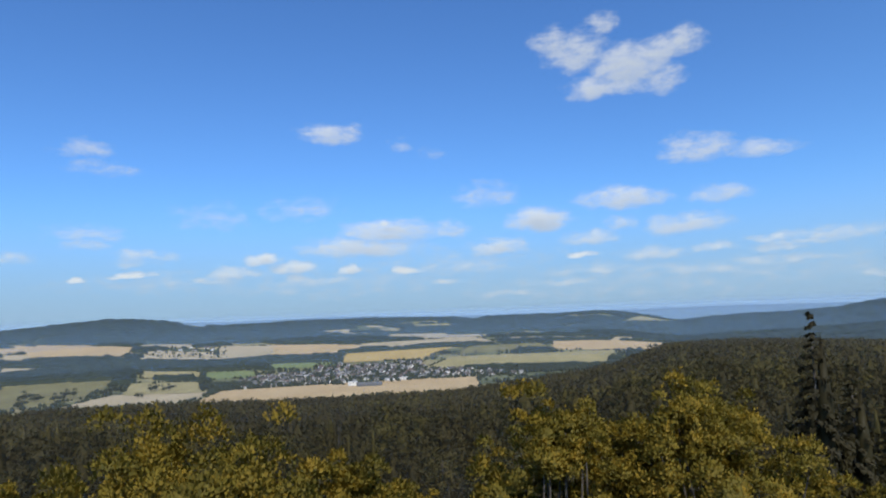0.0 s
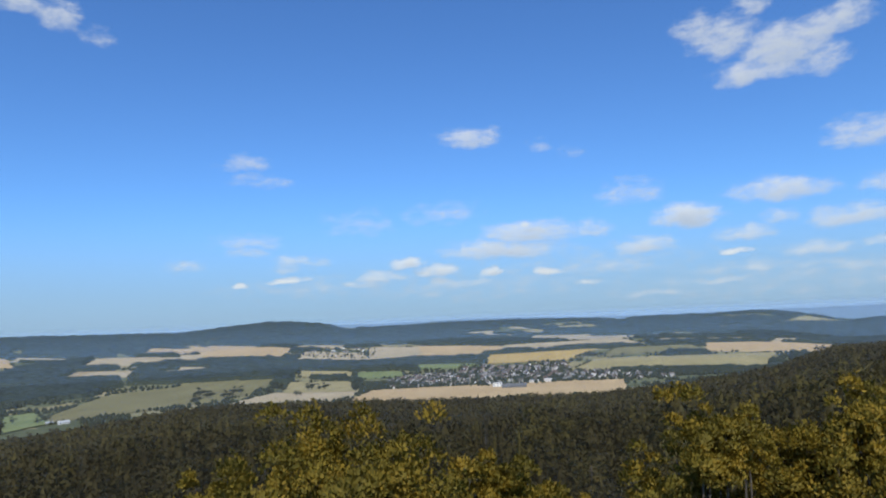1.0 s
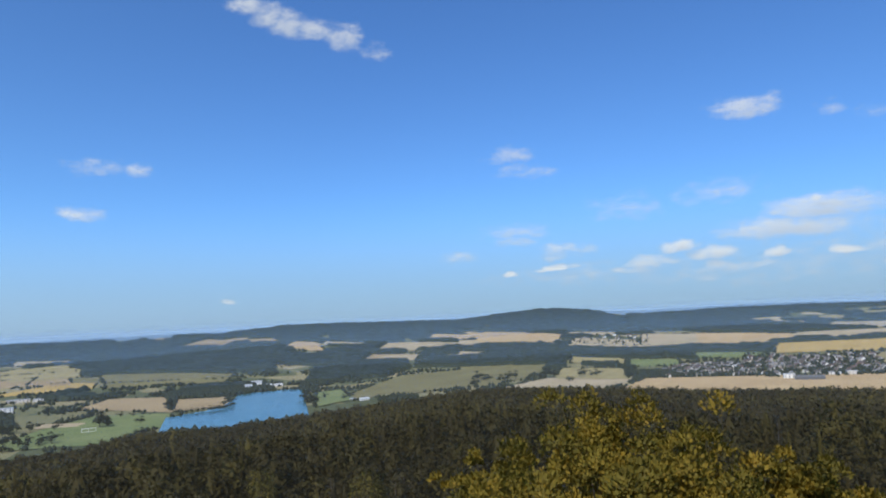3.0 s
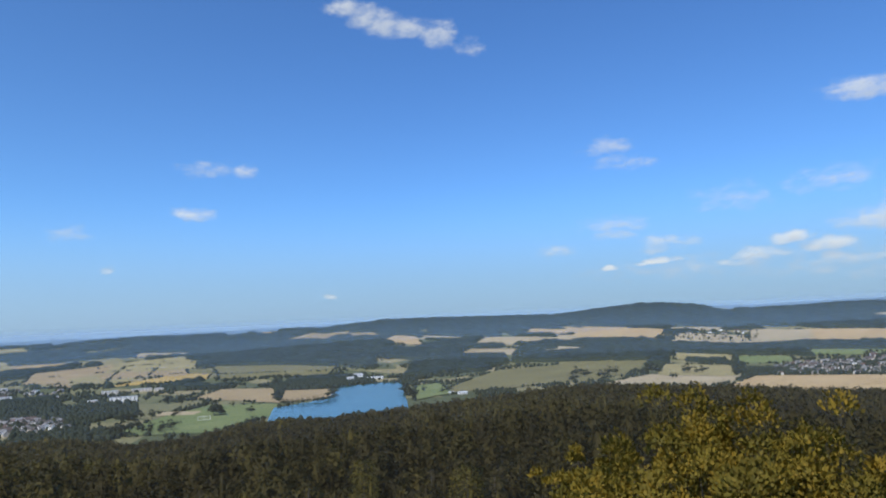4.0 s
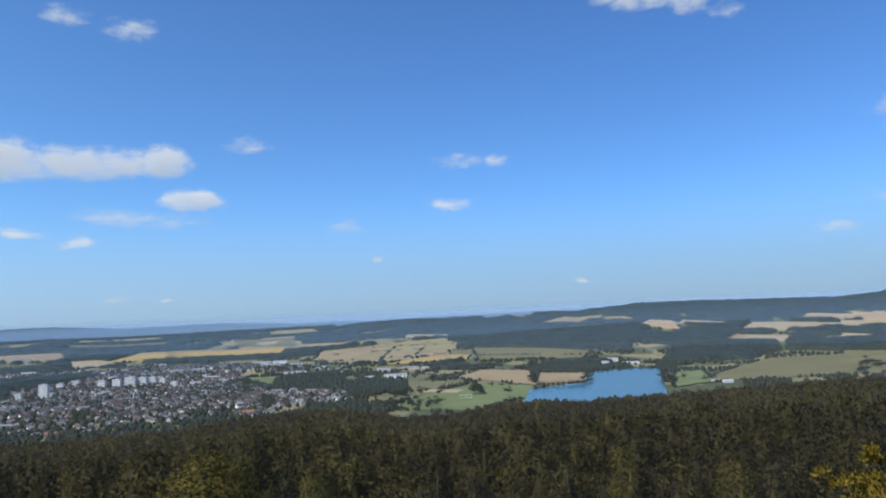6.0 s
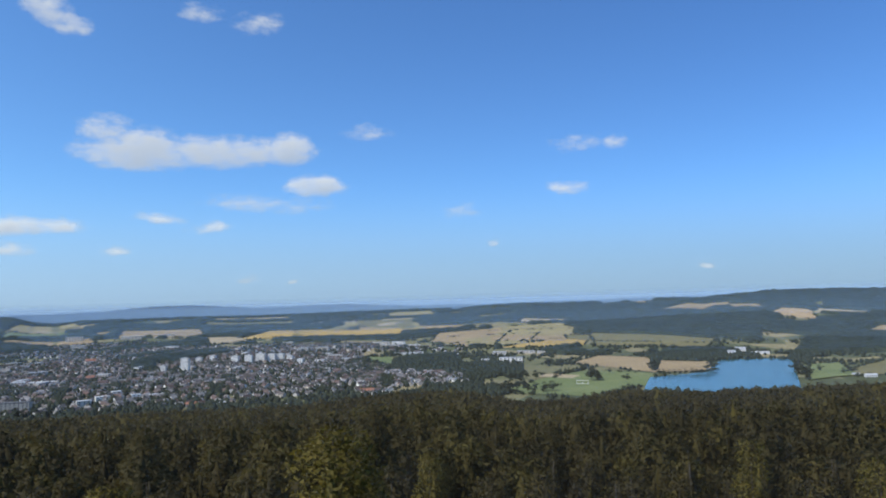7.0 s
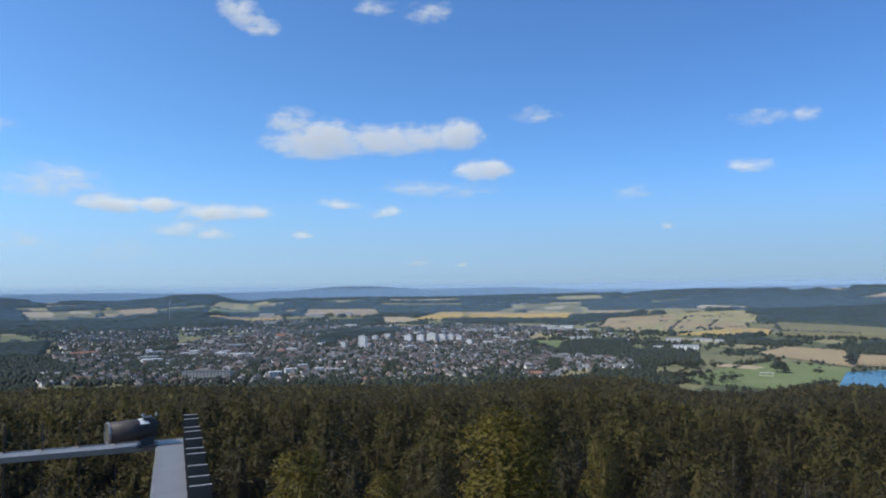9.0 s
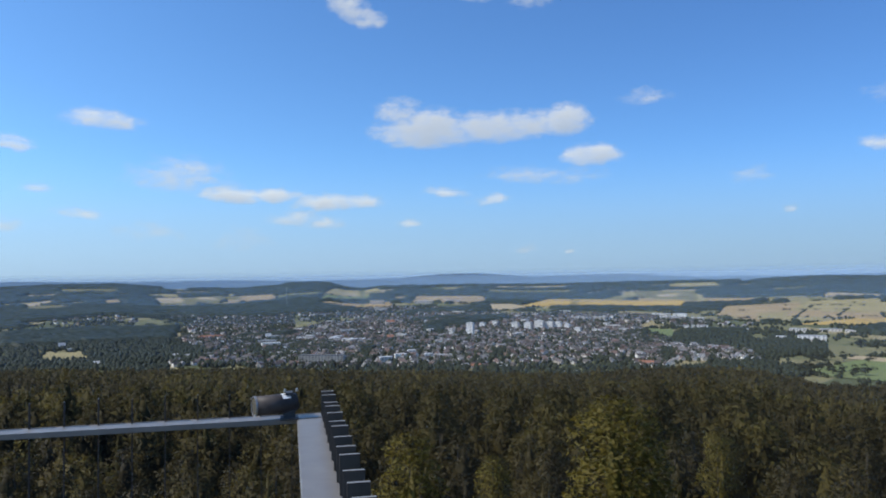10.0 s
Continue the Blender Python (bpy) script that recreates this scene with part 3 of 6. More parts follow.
field("tan", (71.0, 2746), (68.0, 2504), (68.4, 2786), (69.7, 2844))
field("tan", (54.1, 3736), (48.4, 3812), (48.0, 4090), (52.3, 3862))
field("tan", (48.0, 3690), (45.6, 3602), (46.2, 3880), (48.4, 3970))
field("wheat", (45.6, 3410), (42.1, 3126), (43.0, 3566), (44.7, 3634))
field("pale", (37.9, 3272), (33.0, 3172), (33.0, 3362), (37.5, 3424))
field("pale", (39.7, 2802), (35.2, 2736), (34.8, 2928), (37.5, 2968))
field("wheat", (34.3, 3502), (29.9, 3356), (29.8, 3616), (33.8, 3706))
field("pale", (33.1, 2756), (29.7, 2744), (29.7, 2806), (32.6, 2876))
field("gold", (86.0, 3144), (73.4, 3026), (73.3, 3396), (83.6, 3478))
field("tan", (94.5, 3380), (88.4, 3334), (88.6, 3680), (94.1, 3764))
field("pale", (88.0, 2978), (84.5, 2964), (86.2, 3254), (88.4, 3260))
field("meadow", (70.2, 2570), (64.4, 2564), (61.3, 3082), (68.4, 3128))
field("meadow", (64.0, 2832), (59.6, 2886), (60.0, 3266), (63.5, 3164))
field("pale", (63.9, 3384), (60.0, 3434), (60.2, 3556), (63.5, 3510))
field("olive", (88.4, 3826), (81.9, 3720), (82.3, 3964), (88.0, 4050))
field("meadow", (75.4, 3400), (71.5, 3294), (72.0, 3608), (75.2, 3704))
field("green", (76.2, 1934), (74.0, 1930), (74.1, 2258), (76.1, 2286))
field("olive", (113.9, 3484), (109.2, 3566), (109.2, 3948), (112.9, 3814))
field("tan", (108.8, 3620), (105.0, 3530), (105.2, 3938), (108.8, 3952))
field("green", (101.8, 3368), (97.5, 3632), (97.8, 3944), (101.5, 3628))
field("meadow", (121.4, 1784), (118.4, 1730), (118.6, 1918), (121.0, 1962))
field("olive", (122.4, 3284), (119.6, 3272), (119.8, 3476), (122.1, 3482))
field("tan", (117.4, 3460), (116.1, 3492), (116.2, 3710), (117.3, 3660))
field("tan", (71.0, 2684), (66.0, 2844), (65.2, 3192), (70.5, 3074))
field("meadow", (74.5, 3976), (70.5, 3970), (70.9, 4338), (74.1, 4340))
field("wheat", (30.0, 3092), (23.6, 2870), (25.7, 3202), (31.2, 3762))
field("pale", (23.2, 2824), (18.0, 2776), (17.9, 3148), (22.7, 3148))
field("pale", (17.8, 2774), (13.6, 2890), (13.5, 3240), (17.5, 3364))
field("pale", (38.3, 3154), (33.0, 3090), (33.0, 3224), (38.0, 3290))
field("tan", (39.9, 2786), (35.2, 2742), (35.2, 2962), (38.7, 3040))
field("meadow", (23.1, 2406), (19.2, 2340), (19.1, 2524), (22.9, 2572))
field("pale", (-4.9, 3092), (-12.0, 3068), (-11.6, 3186), (-5.0, 3266))
field("pale", (-12.8, 3004), (-14.5, 3028), (-14.5, 3188), (-13.1, 3152))
field("tan", (101.8, 3202), (95.8, 3210), (96.2, 3430), (101.5, 3354))
field("olive", (81.8, 3216), (77.9, 3228), (77.9, 3474), (81.8, 3478))
field("pale", (88.0, 4160), (81.8, 4126), (82.2, 4354), (87.6, 4366))
field("tan", (66.4, 2688), (60.4, 2634), (60.4, 3006), (66.0, 2864))
field("meadow", (65.6, 3006), (60.4, 3064), (60.4, 3414), (64.9, 3232))
field("olive", (120.3, 4000), (116.4, 3956), (116.5, 4174), (120.0, 4218))
field("meadow", (101.5, 3748), (96.6, 3918), (97.1, 4418), (100.7, 4222))
field("wheat", (28.5, 3096), (23.6, 2974), (23.6, 3320), (28.5, 3520))
field("wheat", (15.1, 2994), (7.1, 2970), (7.1, 3182), (15.0, 3214))
field("pale", (6.7, 3066), (-2.9, 3040), (-2.7, 3186), (6.3, 3170))
field("pale", (4.9, 3356), (-3.0, 3322), (-2.7, 3504), (4.7, 3562))
field("tan", (56.4, 4318), (54.1, 4192), (54.1, 4390), (56.1, 4418))
field("tan", (53.4, 3786), (50.0, 3708), (48.8, 4062), (51.1, 4166))
field("pale", (42.6, 3426), (39.3, 3324), (39.3, 3464), (42.3, 3574))
field("pale", (33.0, 3172), (29.7, 3066), (29.6, 3234), (33.0, 3336))
field("meadow", (38.9, 1796), (36.2, 1926), (35.3, 2222), (37.6, 2034))
field("olive", (60.3, 2698), (58.4, 2620), (58.4, 2808), (60.4, 2884))

# small fields and clearings strewn over the far slopes
rng = np.random.default_rng(31)
for b0, b1, r0, r1, count in ((-13, 8, 3450, 4150, 7), (60, 80, 3500, 4200, 12), (80, 124, 3450, 4150, 20)):
    for _ in range(count):
        b, r = b0 + (b1 - b0) * rng.random(), r0 + (r1 - r0) * rng.random()
        wide, deep = 0.7 + 2.2 * rng.random(), 100 + 130 * rng.random()
        tilt = 60 * rng.normal()
        field(("pale", "tan", "meadow", "olive", "pale", "meadow")[rng.integers(6)], (b + wide, r + tilt), (b, r), (b + 0.3 * rng.normal(), r + deep), (b + wide + 0.3 * rng.normal(), r + deep * 0.9 + tilt))


# the lake
LAKE = ((54.7, 1280), (43.7, 1330), (44.0, 1700), (44.2, 1960), (46.0, 1985), (49.0, 1930), (49.4, 1790), (50.2, 1650), (52.0, 1570), (54.1, 1530))
shore = []
for i, (b0, r0) in enumerate(LAKE):
    b1, r1 = LAKE[(i + 1) % len(LAKE)]
    for s in range(8):
        f = s / 8
        wob = math.sin((i * 8 + s) * 1.9) * 6 + math.sin((i * 8 + s) * 0.7) * 8
        b, r = b0 + (b1 - b0) * f, r0 + (r1 - r0) * f + wob * (r0 > 1400 and r1 > 1400)
        x, y, _ = spot(b, r)
        shore.append((x, y, VALLEY + 1.6))
bm = bmesh.new()
bm.faces.new([bm.verts.new(p) for p in shore])
bmesh.ops.triangulate(bm, faces=bm.faces[:])
bmesh.ops.recalc_face_normals(bm, faces=bm.faces[:])
lake = part("water", bm, M_WATER, None)
tagged(lake, "blue lake rippled by wind among trees and fields", "lake", kind="structure")


# ---- trees ----
def tube(bm, path, radii, sides=7):
    """A tapered limb along a path."""
    rings = []
    for i, (p, r) in enumerate(zip(path, radii)):
        p = Vector(p)
        d = (Vector(path[min(i + 1, len(path) - 1)]) - Vector(path[max(i - 1, 0)])).normalized()
        side = d.orthogonal().normalized()
        other = d.cross(side)
        rings.append([bm.verts.new(p + (side * math.cos(a * 6.283 / sides) + other * math.sin(a * 6.283 / sides)) * r) for a in range(sides)])
    for lo, hi in zip(rings, rings[1:]):
        for a in range(sides):
            bm.faces.new((lo[a], lo[(a + 1) % sides], hi[(a + 1) % sides], hi[a]))
    bm.faces.new(rings[-1])


def round_shape(rng, count, fat=0.2, size=0.05, low=0.35):
    """A leafy crown 1 high: many small leaf clumps over a lumpy outline."""
    lumps_c = rng.normal(size=(9, 3)) * (0.5, 0.5, 0.45)
    lumps_s = 0.45 + 0.3 * rng.random(9)
    pick = rng.integers(9, size=count)
    d = rng.normal(size=(count, 3))
    d /= np.linalg.norm(d, axis=1)[:, None]
    d[:, 2] = np.abs(d[:, 2]) * 0.9 + d[:, 2] * 0.1
    q = lumps_c[pick] + d * (lumps_s[pick] * (0.75 + 0.3 * rng.random(count)))[:, None]
    pt = np.stack([q[:, 0] * fat, q[:, 1] * fat, low + (1 - low) * (0.45 + q[:, 2] * 0.42)], -1)
    a, b = rng.normal(size=(count, 3)), rng.normal(size=(count, 3))
    a *= (size * (0.6 + 0.8 * rng.random(count)) / np.linalg.norm(a, axis=1))[:, None]
    b *= (size * (0.6 + 0.8 * rng.random(count)) / np.linalg.norm(b, axis=1))[:, None]
    out = d + q * 0.5 + (0, 0, 0.3)
    out /= np.linalg.norm(out, axis=1)[:, None]
    vs = facing(pt - a - b * 0.4, pt + a - b * 0.4, pt + b, out).reshape(-1, 3)
    return vs, np.arange(count * 3).reshape(-1, 3), np.repeat(out, 3, 0)


def tuft_shape(rng, sides=6, rounded=0.5):
    """A far crown in a few faces, 1 high."""
    rings = ((0.0, 0.8), (0.5, 0.75 + 0.25 * rounded))
    vs = [np.array([math.cos(a * 6.283 / sides + z) * w * (0.8 + 0.4 * rng.random()), math.sin(a * 6.283 / sides + z) * w * (0.8 + 0.4 * rng.random()), z + 0.06 * rng.normal()])
          for z, w in rings for a in range(sides)] + [np.array([0, 0, 1.0])]
    fs = []
    for k in range(1):
        for a in range(sides):
            b = (a + 1) % sides
            fs += [[k * sides + a, k * sides + b, k * sides + sides + b], [k * sides + a, k * sides + sides + b, k * sides + sides + a]]
    for a in range(sides):
        fs.append([sides + a, sides + (a + 1) % sides, 2 * sides])
    vs = np.array(vs, float) * (0.5, 0.5, 1.0)
    ns = vs * (2.0, 2.0, 1.0) - (0, 0, 0.25)
    return vs, np.array(fs), ns / np.linalg.norm(ns, axis=1)[:, None]


def sown(name, shapes, where, high, wide, tone, material, label, category, rng, lift=0.0):
    """Many trees as one mesh: where, an array of places; high, wide: their sizes; tone: their shades."""
    allv, allf, allt, alln, base = [], [], [], [], 0
    pick = rng.integers(len(shapes), size=len(where))
    for s, (vs, fs, ns) in enumerate(shapes):
        sel = np.nonzero(pick == s)[0]
        if not len(sel):
            continue
        ang = rng.random(len(sel)) * 6.283
        ca, sa = np.cos(ang)[:, None], np.sin(ang)[:, None]
        w, h = wide[sel][:, None], high[sel][:, None]
        x = (vs[:, 0] * ca - vs[:, 1] * sa) * w + where[sel, 0][:, None]
        y = (vs[:, 0] * sa + vs[:, 1] * ca) * w + where[sel, 1][:, None]
        z = vs[:, 2] * h + where[sel, 2][:, None] + lift
        allv.append(np.stack([x, y, z], -1).reshape(-1, 3))
        alln.append(np.stack([ns[:, 0] * ca - ns[:, 1] * sa, ns[:, 0] * sa + ns[:, 1] * ca, np.broadcast_to(ns[:, 2], x.shape)], -1).reshape(-1, 3))
        allf.append((fs[None] + (np.arange(len(sel)) * len(vs))[:, None, None] + base).reshape(-1, 3))
        allt.append(np.repeat(tone[sel], len(vs)))
        base += len(sel) * len(vs)
    ob = link(name, mesh_from(name, np.concatenate(allv), np.concatenate(allf), np.concatenate(allt), np.concatenate(alln)), material)
    return tagged(ob, label, category, kind="stuff")


def scatter(rng, b0, b1, r0, r1, gap):
    """Places strewn evenly between two bearings and two ranges."""
    area = radians(b1 - b0) / 2 * (r1 * r1 - r0 * r0)
    n = int(area / (gap * gap))
    r = np.sqrt(rng.random(n) * (r1 * r1 - r0 * r0) + r0 * r0)
    b = b0 + (b1 - b0) * rng.random(n)
    return b, r


def at(b, r):
    a = np.radians(b)
    return np.stack([-np.sin(a) * r, np.cos(a) * r, ground_br(b, r)], -1)


def patchy(b, r, size, seed):
    """A soft random value from 0 to 1 over the land."""
    x, y = -np.sin(np.radians(b)) * r / size, np.cos(np.radians(b)) * r / size
    v = np.sin(x * 1.3 + seed + 1.7 * np.sin(y * 0.9 + seed)) + np.sin(y * 1.7 + 2.1 * np.sin(x * 0.7 + 2 * seed)) + np.sin(x * 2.9 + y * 2.3 + 3 * seed) * 0.6
    return np.clip(0.5 + v / 4.6, 0, 1)


def facing(a, b, c, out):
    """Triangles a, b, c wound so that they face the way out."""
    flip = (np.cross(b - a, c - a) * out).sum(1) < 0
    return np.stack([a, np.where(flip[:, None], c, b), np.where(flip[:, None], b, c)], 1)


def spruce_body(rng, sides, rings, fat, low, sharp=0.68, rough=0.2):
    """A conifer crown 1 high as one lumpy closed body: boughs stand out in uneven tiers."""
    vs, fs = [], []
    lean, swell = rng.normal(size=2) * 0.012, rng.random() * 6.28
    for i in range(rings):
        g = i / rings
        for a in range(sides):
            t = (a + 0.5 * (i % 2)) * 6.2832 / sides
            w = fat * (1 - g) ** sharp * (1 + 0.12 * math.sin(2 * t + swell)) * (1 + (0.13 if i % 2 else -0.1) + rough * rng.normal())
            w = max(w, 0.012)
            z = low + (0.985 - low) * g - (0.03 if i % 2 else 0.0) + rng.normal() * 0.012
            vs.append((math.cos(t) * w + lean[0] * g, math.sin(t) * w + lean[1] * g, z))
    vs.append((lean[0], lean[1], 0.99 + 0.02 * rng.random()))
    for i in range(rings - 1):
        for a in range(sides):
            c0, c1 = i * sides + a, i * sides + (a + 1) % sides
            fs += [(c0, c1, c1 + sides), (c0, c1 + sides, c0 + sides)]
    fs += [((rings - 1) * sides + a, (rings - 1) * sides + (a + 1) % sides, rings * sides) for a in range(sides)]
    vs, fs = np.array(vs), np.array(fs)
    fn = np.cross(vs[fs[:, 1]] - vs[fs[:, 0]], vs[fs[:, 2]] - vs[fs[:, 0]])
    ns = np.zeros_like(vs)
    for k in range(3):
        np.add.at(ns, fs[:, k], fn)
    return vs, fs, ns / (np.linalg.norm(ns, axis=1)[:, None] + 1e-9)


def clump_spruce(rng, count, fat, size, low, sharp=0.72, sides=14, rings=18, inner=0.76):
    """A nearer spruce 1 high: the lumpy body, and small hanging sprays of needles all over it."""
    body, body_f, body_n = spruce_body(rng, sides, rings, fat * inner, low, sharp, 0.16)
    f = 1 - rng.random(count) ** 0.8
    ang = rng.random(count) * 6.283
    rad = fat * (1 - f) ** sharp * (0.78 + 0.34 * rng.random(count))
    d = np.stack([np.cos(ang), np.sin(ang), np.zeros(count)], -1)
    side = np.stack([-np.sin(ang), np.cos(ang), np.zeros(count)], -1)
    c = d * rad[:, None]
    c[:, 2] = low + (0.985 - low) * f - rad * 0.15
    s = (size * (0.6 + 0.8 * rng.random(count)) * (0.5 + 0.6 * (1 - f)))[:, None]
    spin = rng.normal(size=(count, 3)) * 0.3
    tip = c + s * (d * 0.7 + (0, 0, -0.45) + spin * 0.6)
    left = c + s * (-side * 0.42 - d * 0.45 + (0, 0, 0.3) + spin * 0.3)
    right = c + s * (side * 0.42 - d * 0.45 + (0, 0, 0.3) - spin * 0.3)
    out = d * 0.85 + (0, 0, 0.5) + rng.normal(size=(count, 3)) * 0.2
    out /= np.linalg.norm(out, axis=1)[:, None]
    vs = facing(left, right, tip, out).reshape(-1, 3)
    fs = np.arange(count * 3).reshape(-1, 3)
    return np.concatenate([vs, body]), np.concatenate([fs, body_f + count * 3]), np.concatenate([np.repeat(out, 3, 0), body_n])


def lumpy_crown(rng, count, fat, size, low, sharp, lumps=9, sides=8, rings=6, inner=0.6):
    """A feathery crown 1 high: boughs bulge out unevenly round the stem, each covered with small sprays."""
    body, body_f, body_n = spruce_body(rng, sides, rings, fat * inner, low + 0.04, sharp, 0.2)
    body[:, 2] *= 0.93
    g = np.sort((np.arange(lumps) + rng.random(lumps)) / lumps) ** 0.9
    ang = np.cumsum(2.0 + rng.random(lumps) * 1.2)
    reach = fat * (1 - g) ** sharp * (0.35 + 0.4 * rng.random(lumps))
    centre = np.stack([np.cos(ang) * reach, np.sin(ang) * reach, low + (0.95 - low) * g], -1)
    bulk = fat * (0.3 + 0.35 * (1 - g) ** sharp) * (0.75 + 0.5 * rng.random(lumps))
    pick = rng.choice(lumps, size=count, p=bulk ** 2 / (bulk ** 2).sum())
    d = rng.normal(size=(count, 3))
    d /= np.linalg.norm(d, axis=1)[:, None]
    d[:, 2] = np.where(d[:, 2] < -0.3, -d[:, 2], d[:, 2])
    c = centre[pick] + d * (bulk[pick] * (0.6 + 0.45 * rng.random(count)))[:, None] * (1, 1, 0.8)
    c[:, 2] = np.minimum(c[:, 2], 1.0)
    a, b = rng.normal(size=(count, 3)), rng.normal(size=(count, 3))
    a *= (size * (0.5 + 0.8 * rng.random(count)) / np.linalg.norm(a, axis=1))[:, None]
    b *= (size * (0.5 + 0.8 * rng.random(count)) / np.linalg.norm(b, axis=1))[:, None]
    out = d * 0.9 + (0, 0, 0.35) + rng.normal(size=(count, 3)) * 0.12
    out[:, :2] += c[:, :2] / fat * 0.5
    out /= np.linalg.norm(out, axis=1)[:, None]
    vs = facing(c - a * 0.55 - b * 0.5, c + a * 0.55 - b * 0.5, c + b * 0.9, out).reshape(-1, 3)
    fs = np.arange(count * 3).reshape(-1, 3)
    return np.concatenate([vs, body]), np.concatenate([fs, body_f + count * 3]), np.concatenate([np.repeat(out, 3, 0), body_n])


def bough_spruce(rng, fat, low, sharp, whorls, twigs, size, core=0.2):
    """A spruce 1 high: whorls of drooping boughs, uneven in length, hung with small sprays of needles."""
    n = whorls * 6
    g = np.clip((np.repeat(np.arange(whorls), 6) + 0.6 * rng.random(n)) / whorls, 0, 0.995)
    ang = np.tile(np.arange(6) * 1.047, whorls) + np.repeat(rng.random(whorls) * 6.283, 6) + rng.normal(size=n) * 0.2
    reach = fat * ((1 - g) ** sharp + 0.015) * (0.6 + 0.55 * rng.random(n))
    t = np.tile(0.12 + 0.88 * (np.arange(twigs) + 0.5) / twigs, (n, 1))
    d = np.stack([np.cos(ang), np.sin(ang)], -1)[:, None] * np.ones((1, twigs, 1))
    x, y = d[..., 0] * reach[:, None] * t, d[..., 1] * reach[:, None] * t
    z = (low + (0.985 - low) * g)[:, None] + reach[:, None] * (0.1 * t - 0.42 * t * t + 0.12 * t ** 4)
    c = np.stack([x, y, z], -1).reshape(-1, 3)
    c = np.concatenate([c, c, c])
    slim = np.clip(1.04 - c[:, 2], 0.1, 0.7)[:, None] / 0.7
    c = c + rng.normal(size=c.shape) * size * 0.4 * slim
    d = np.concatenate([np.concatenate([d, np.zeros((n, twigs, 1))], -1).reshape(-1, 3)] * 3)
    k = len(c)
    side = np.stack([-d[:, 1], d[:, 0], d[:, 2]], -1) * np.where(rng.random(k) < 0.5, -1, 1)[:, None]
    s = (size * (0.55 + 0.8 * rng.random(k)))[:, None] * slim
    spin = rng.normal(size=(k, 3)) * 0.25
    turn = rng.random((k, 1)) * 3.1416
    along = d * np.cos(turn) + side * np.sin(turn)
    tip = c + s * (d * 0.3 + (0, 0, -0.95) + spin)
    a = c + s * (-along * 0.5 + (0, 0, 0.1))
    b = c + s * (along * 0.5 + (0, 0, 0.0) + spin * 0.5)
    out = d * 0.8 + (0, 0, 0.5) + rng.normal(size=(k, 3)) * 0.15
    out /= np.linalg.norm(out, axis=1)[:, None]
    body, body_f, body_n = spruce_body(rng, 7, 9, fat * core, low, sharp, 0.3)
    vs = np.concatenate([facing(a, b, tip, out).reshape(-1, 3), body * (1, 1, 0.95)])
    return vs, np.concatenate([np.arange(k * 3).reshape(-1, 3), body_f + k * 3]), np.concatenate([np.repeat(out, 3, 0), body_n])


rng = np.random.default_rng(7)
big_shapes = [lumpy_crown(rng, 4600, 0.15, 0.009, 0.36, 0.5, 22, 9, 7, 0.42), lumpy_crown(rng, 4600, 0.165, 0.009, 0.4, 0.42, 20, 9, 7, 0.42),
              bough_spruce(rng, 0.15, 0.25, 0.72, 26, 14, 0.013), lumpy_crown(rng, 4600, 0.14, 0.009, 0.42, 0.45, 18, 9, 7, 0.42)]
more_shapes = [lumpy_crown(rng, 2000, 0.16, 0.0125, 0.4, 0.5, 16, 9, 7, 0.42), lumpy_crown(rng, 2000, 0.15, 0.0125, 0.4, 0.45, 14, 9, 7, 0.42),
               bough_spruce(rng, 0.145, 0.35, 0.7, 18, 9, 0.019), lumpy_crown(rng, 2000, 0.17, 0.0125, 0.42, 0.42, 13, 9, 7, 0.42)]
mid_shapes = [lumpy_crown(rng, 480, w, 0.023, 0.5, e, 10, 6, 4, 0.45) for w, e in ((0.16, 0.5), (0.145, 0.55), (0.175, 0.42), (0.15, 0.6), (0.16, 0.48))]
mid_shapes += [bough_spruce(rng, w, 0.5, e, 10, 4, 0.03) for w, e in ((0.135, 0.66),)]
mid2_shapes = [lumpy_crown(rng, 66, w, 0.043, 0.55, e, 7, 5, 2, 0.55) for w, e in ((0.165, 0.5), (0.15, 0.55), (0.18, 0.42), (0.155, 0.6))]
mid2_shapes += [clump_spruce(rng, 54, 0.145, 0.052, 0.55, 0.6, 5, 3, 0.5)]
far_shapes = [lumpy_crown(rng, 14, w, 0.07, 0.62, e, 5, 5, 2, 0.85) for w, e in ((0.17, 0.5), (0.18, 0.42), (0.16, 0.55), (0.19, 0.42), (0.165, 0.5))]
larch_shapes = [lumpy_crown(rng, 15000, w, 0.0062, 0.2, e, n, 5, 8, 0.12) for w, e, n in ((0.15, 0.75, 40), (0.13, 0.6, 30))]
tufts = [tuft_shape(rng, 5, q) for q in (0.9, 0.7, 0.5, 0.3, 0.8)]


def shade(b, r, size, seed, spread):
    return np.clip(0.12 + 0.7 * patchy(b, r, size, seed) + rng.normal(size=len(b)) * spread, 0, 1)


# woods on the hill, from near to far
for r0, r1, gap, shapes, broad, words in (
        (84, 165, 4.7, mid_shapes, 1.0, "dense dark green spruce and pine woods on the hillside"),
        (165, 330, 4.7, mid2_shapes, 1.05, "dark conifer woods further down the hillside"),
        (330, 1300, 6.2, far_shapes, 1.15, "dark conifer forest running down to the valley")):
    b, r = scatter(rng, -44, 134, r0, r1, gap)
    ok = r < edge_range(b) + 25 * np.sin(b * 3) + 8 * rng.normal(size=len(b))
    b, r = b[ok], r[ok]
    h = 20.3 + (2.2 if r0 < 160 else 1.4) * rng.normal(size=len(b)) + 2.0 * (patchy(b, r, 60, 5.0) - 0.5)
    sown("spruce_forest", shapes, at(b, r), h, h * broad, shade(b, r, 45, 1.0, 0.2), M_NEEDLE, words, "forest", rng)


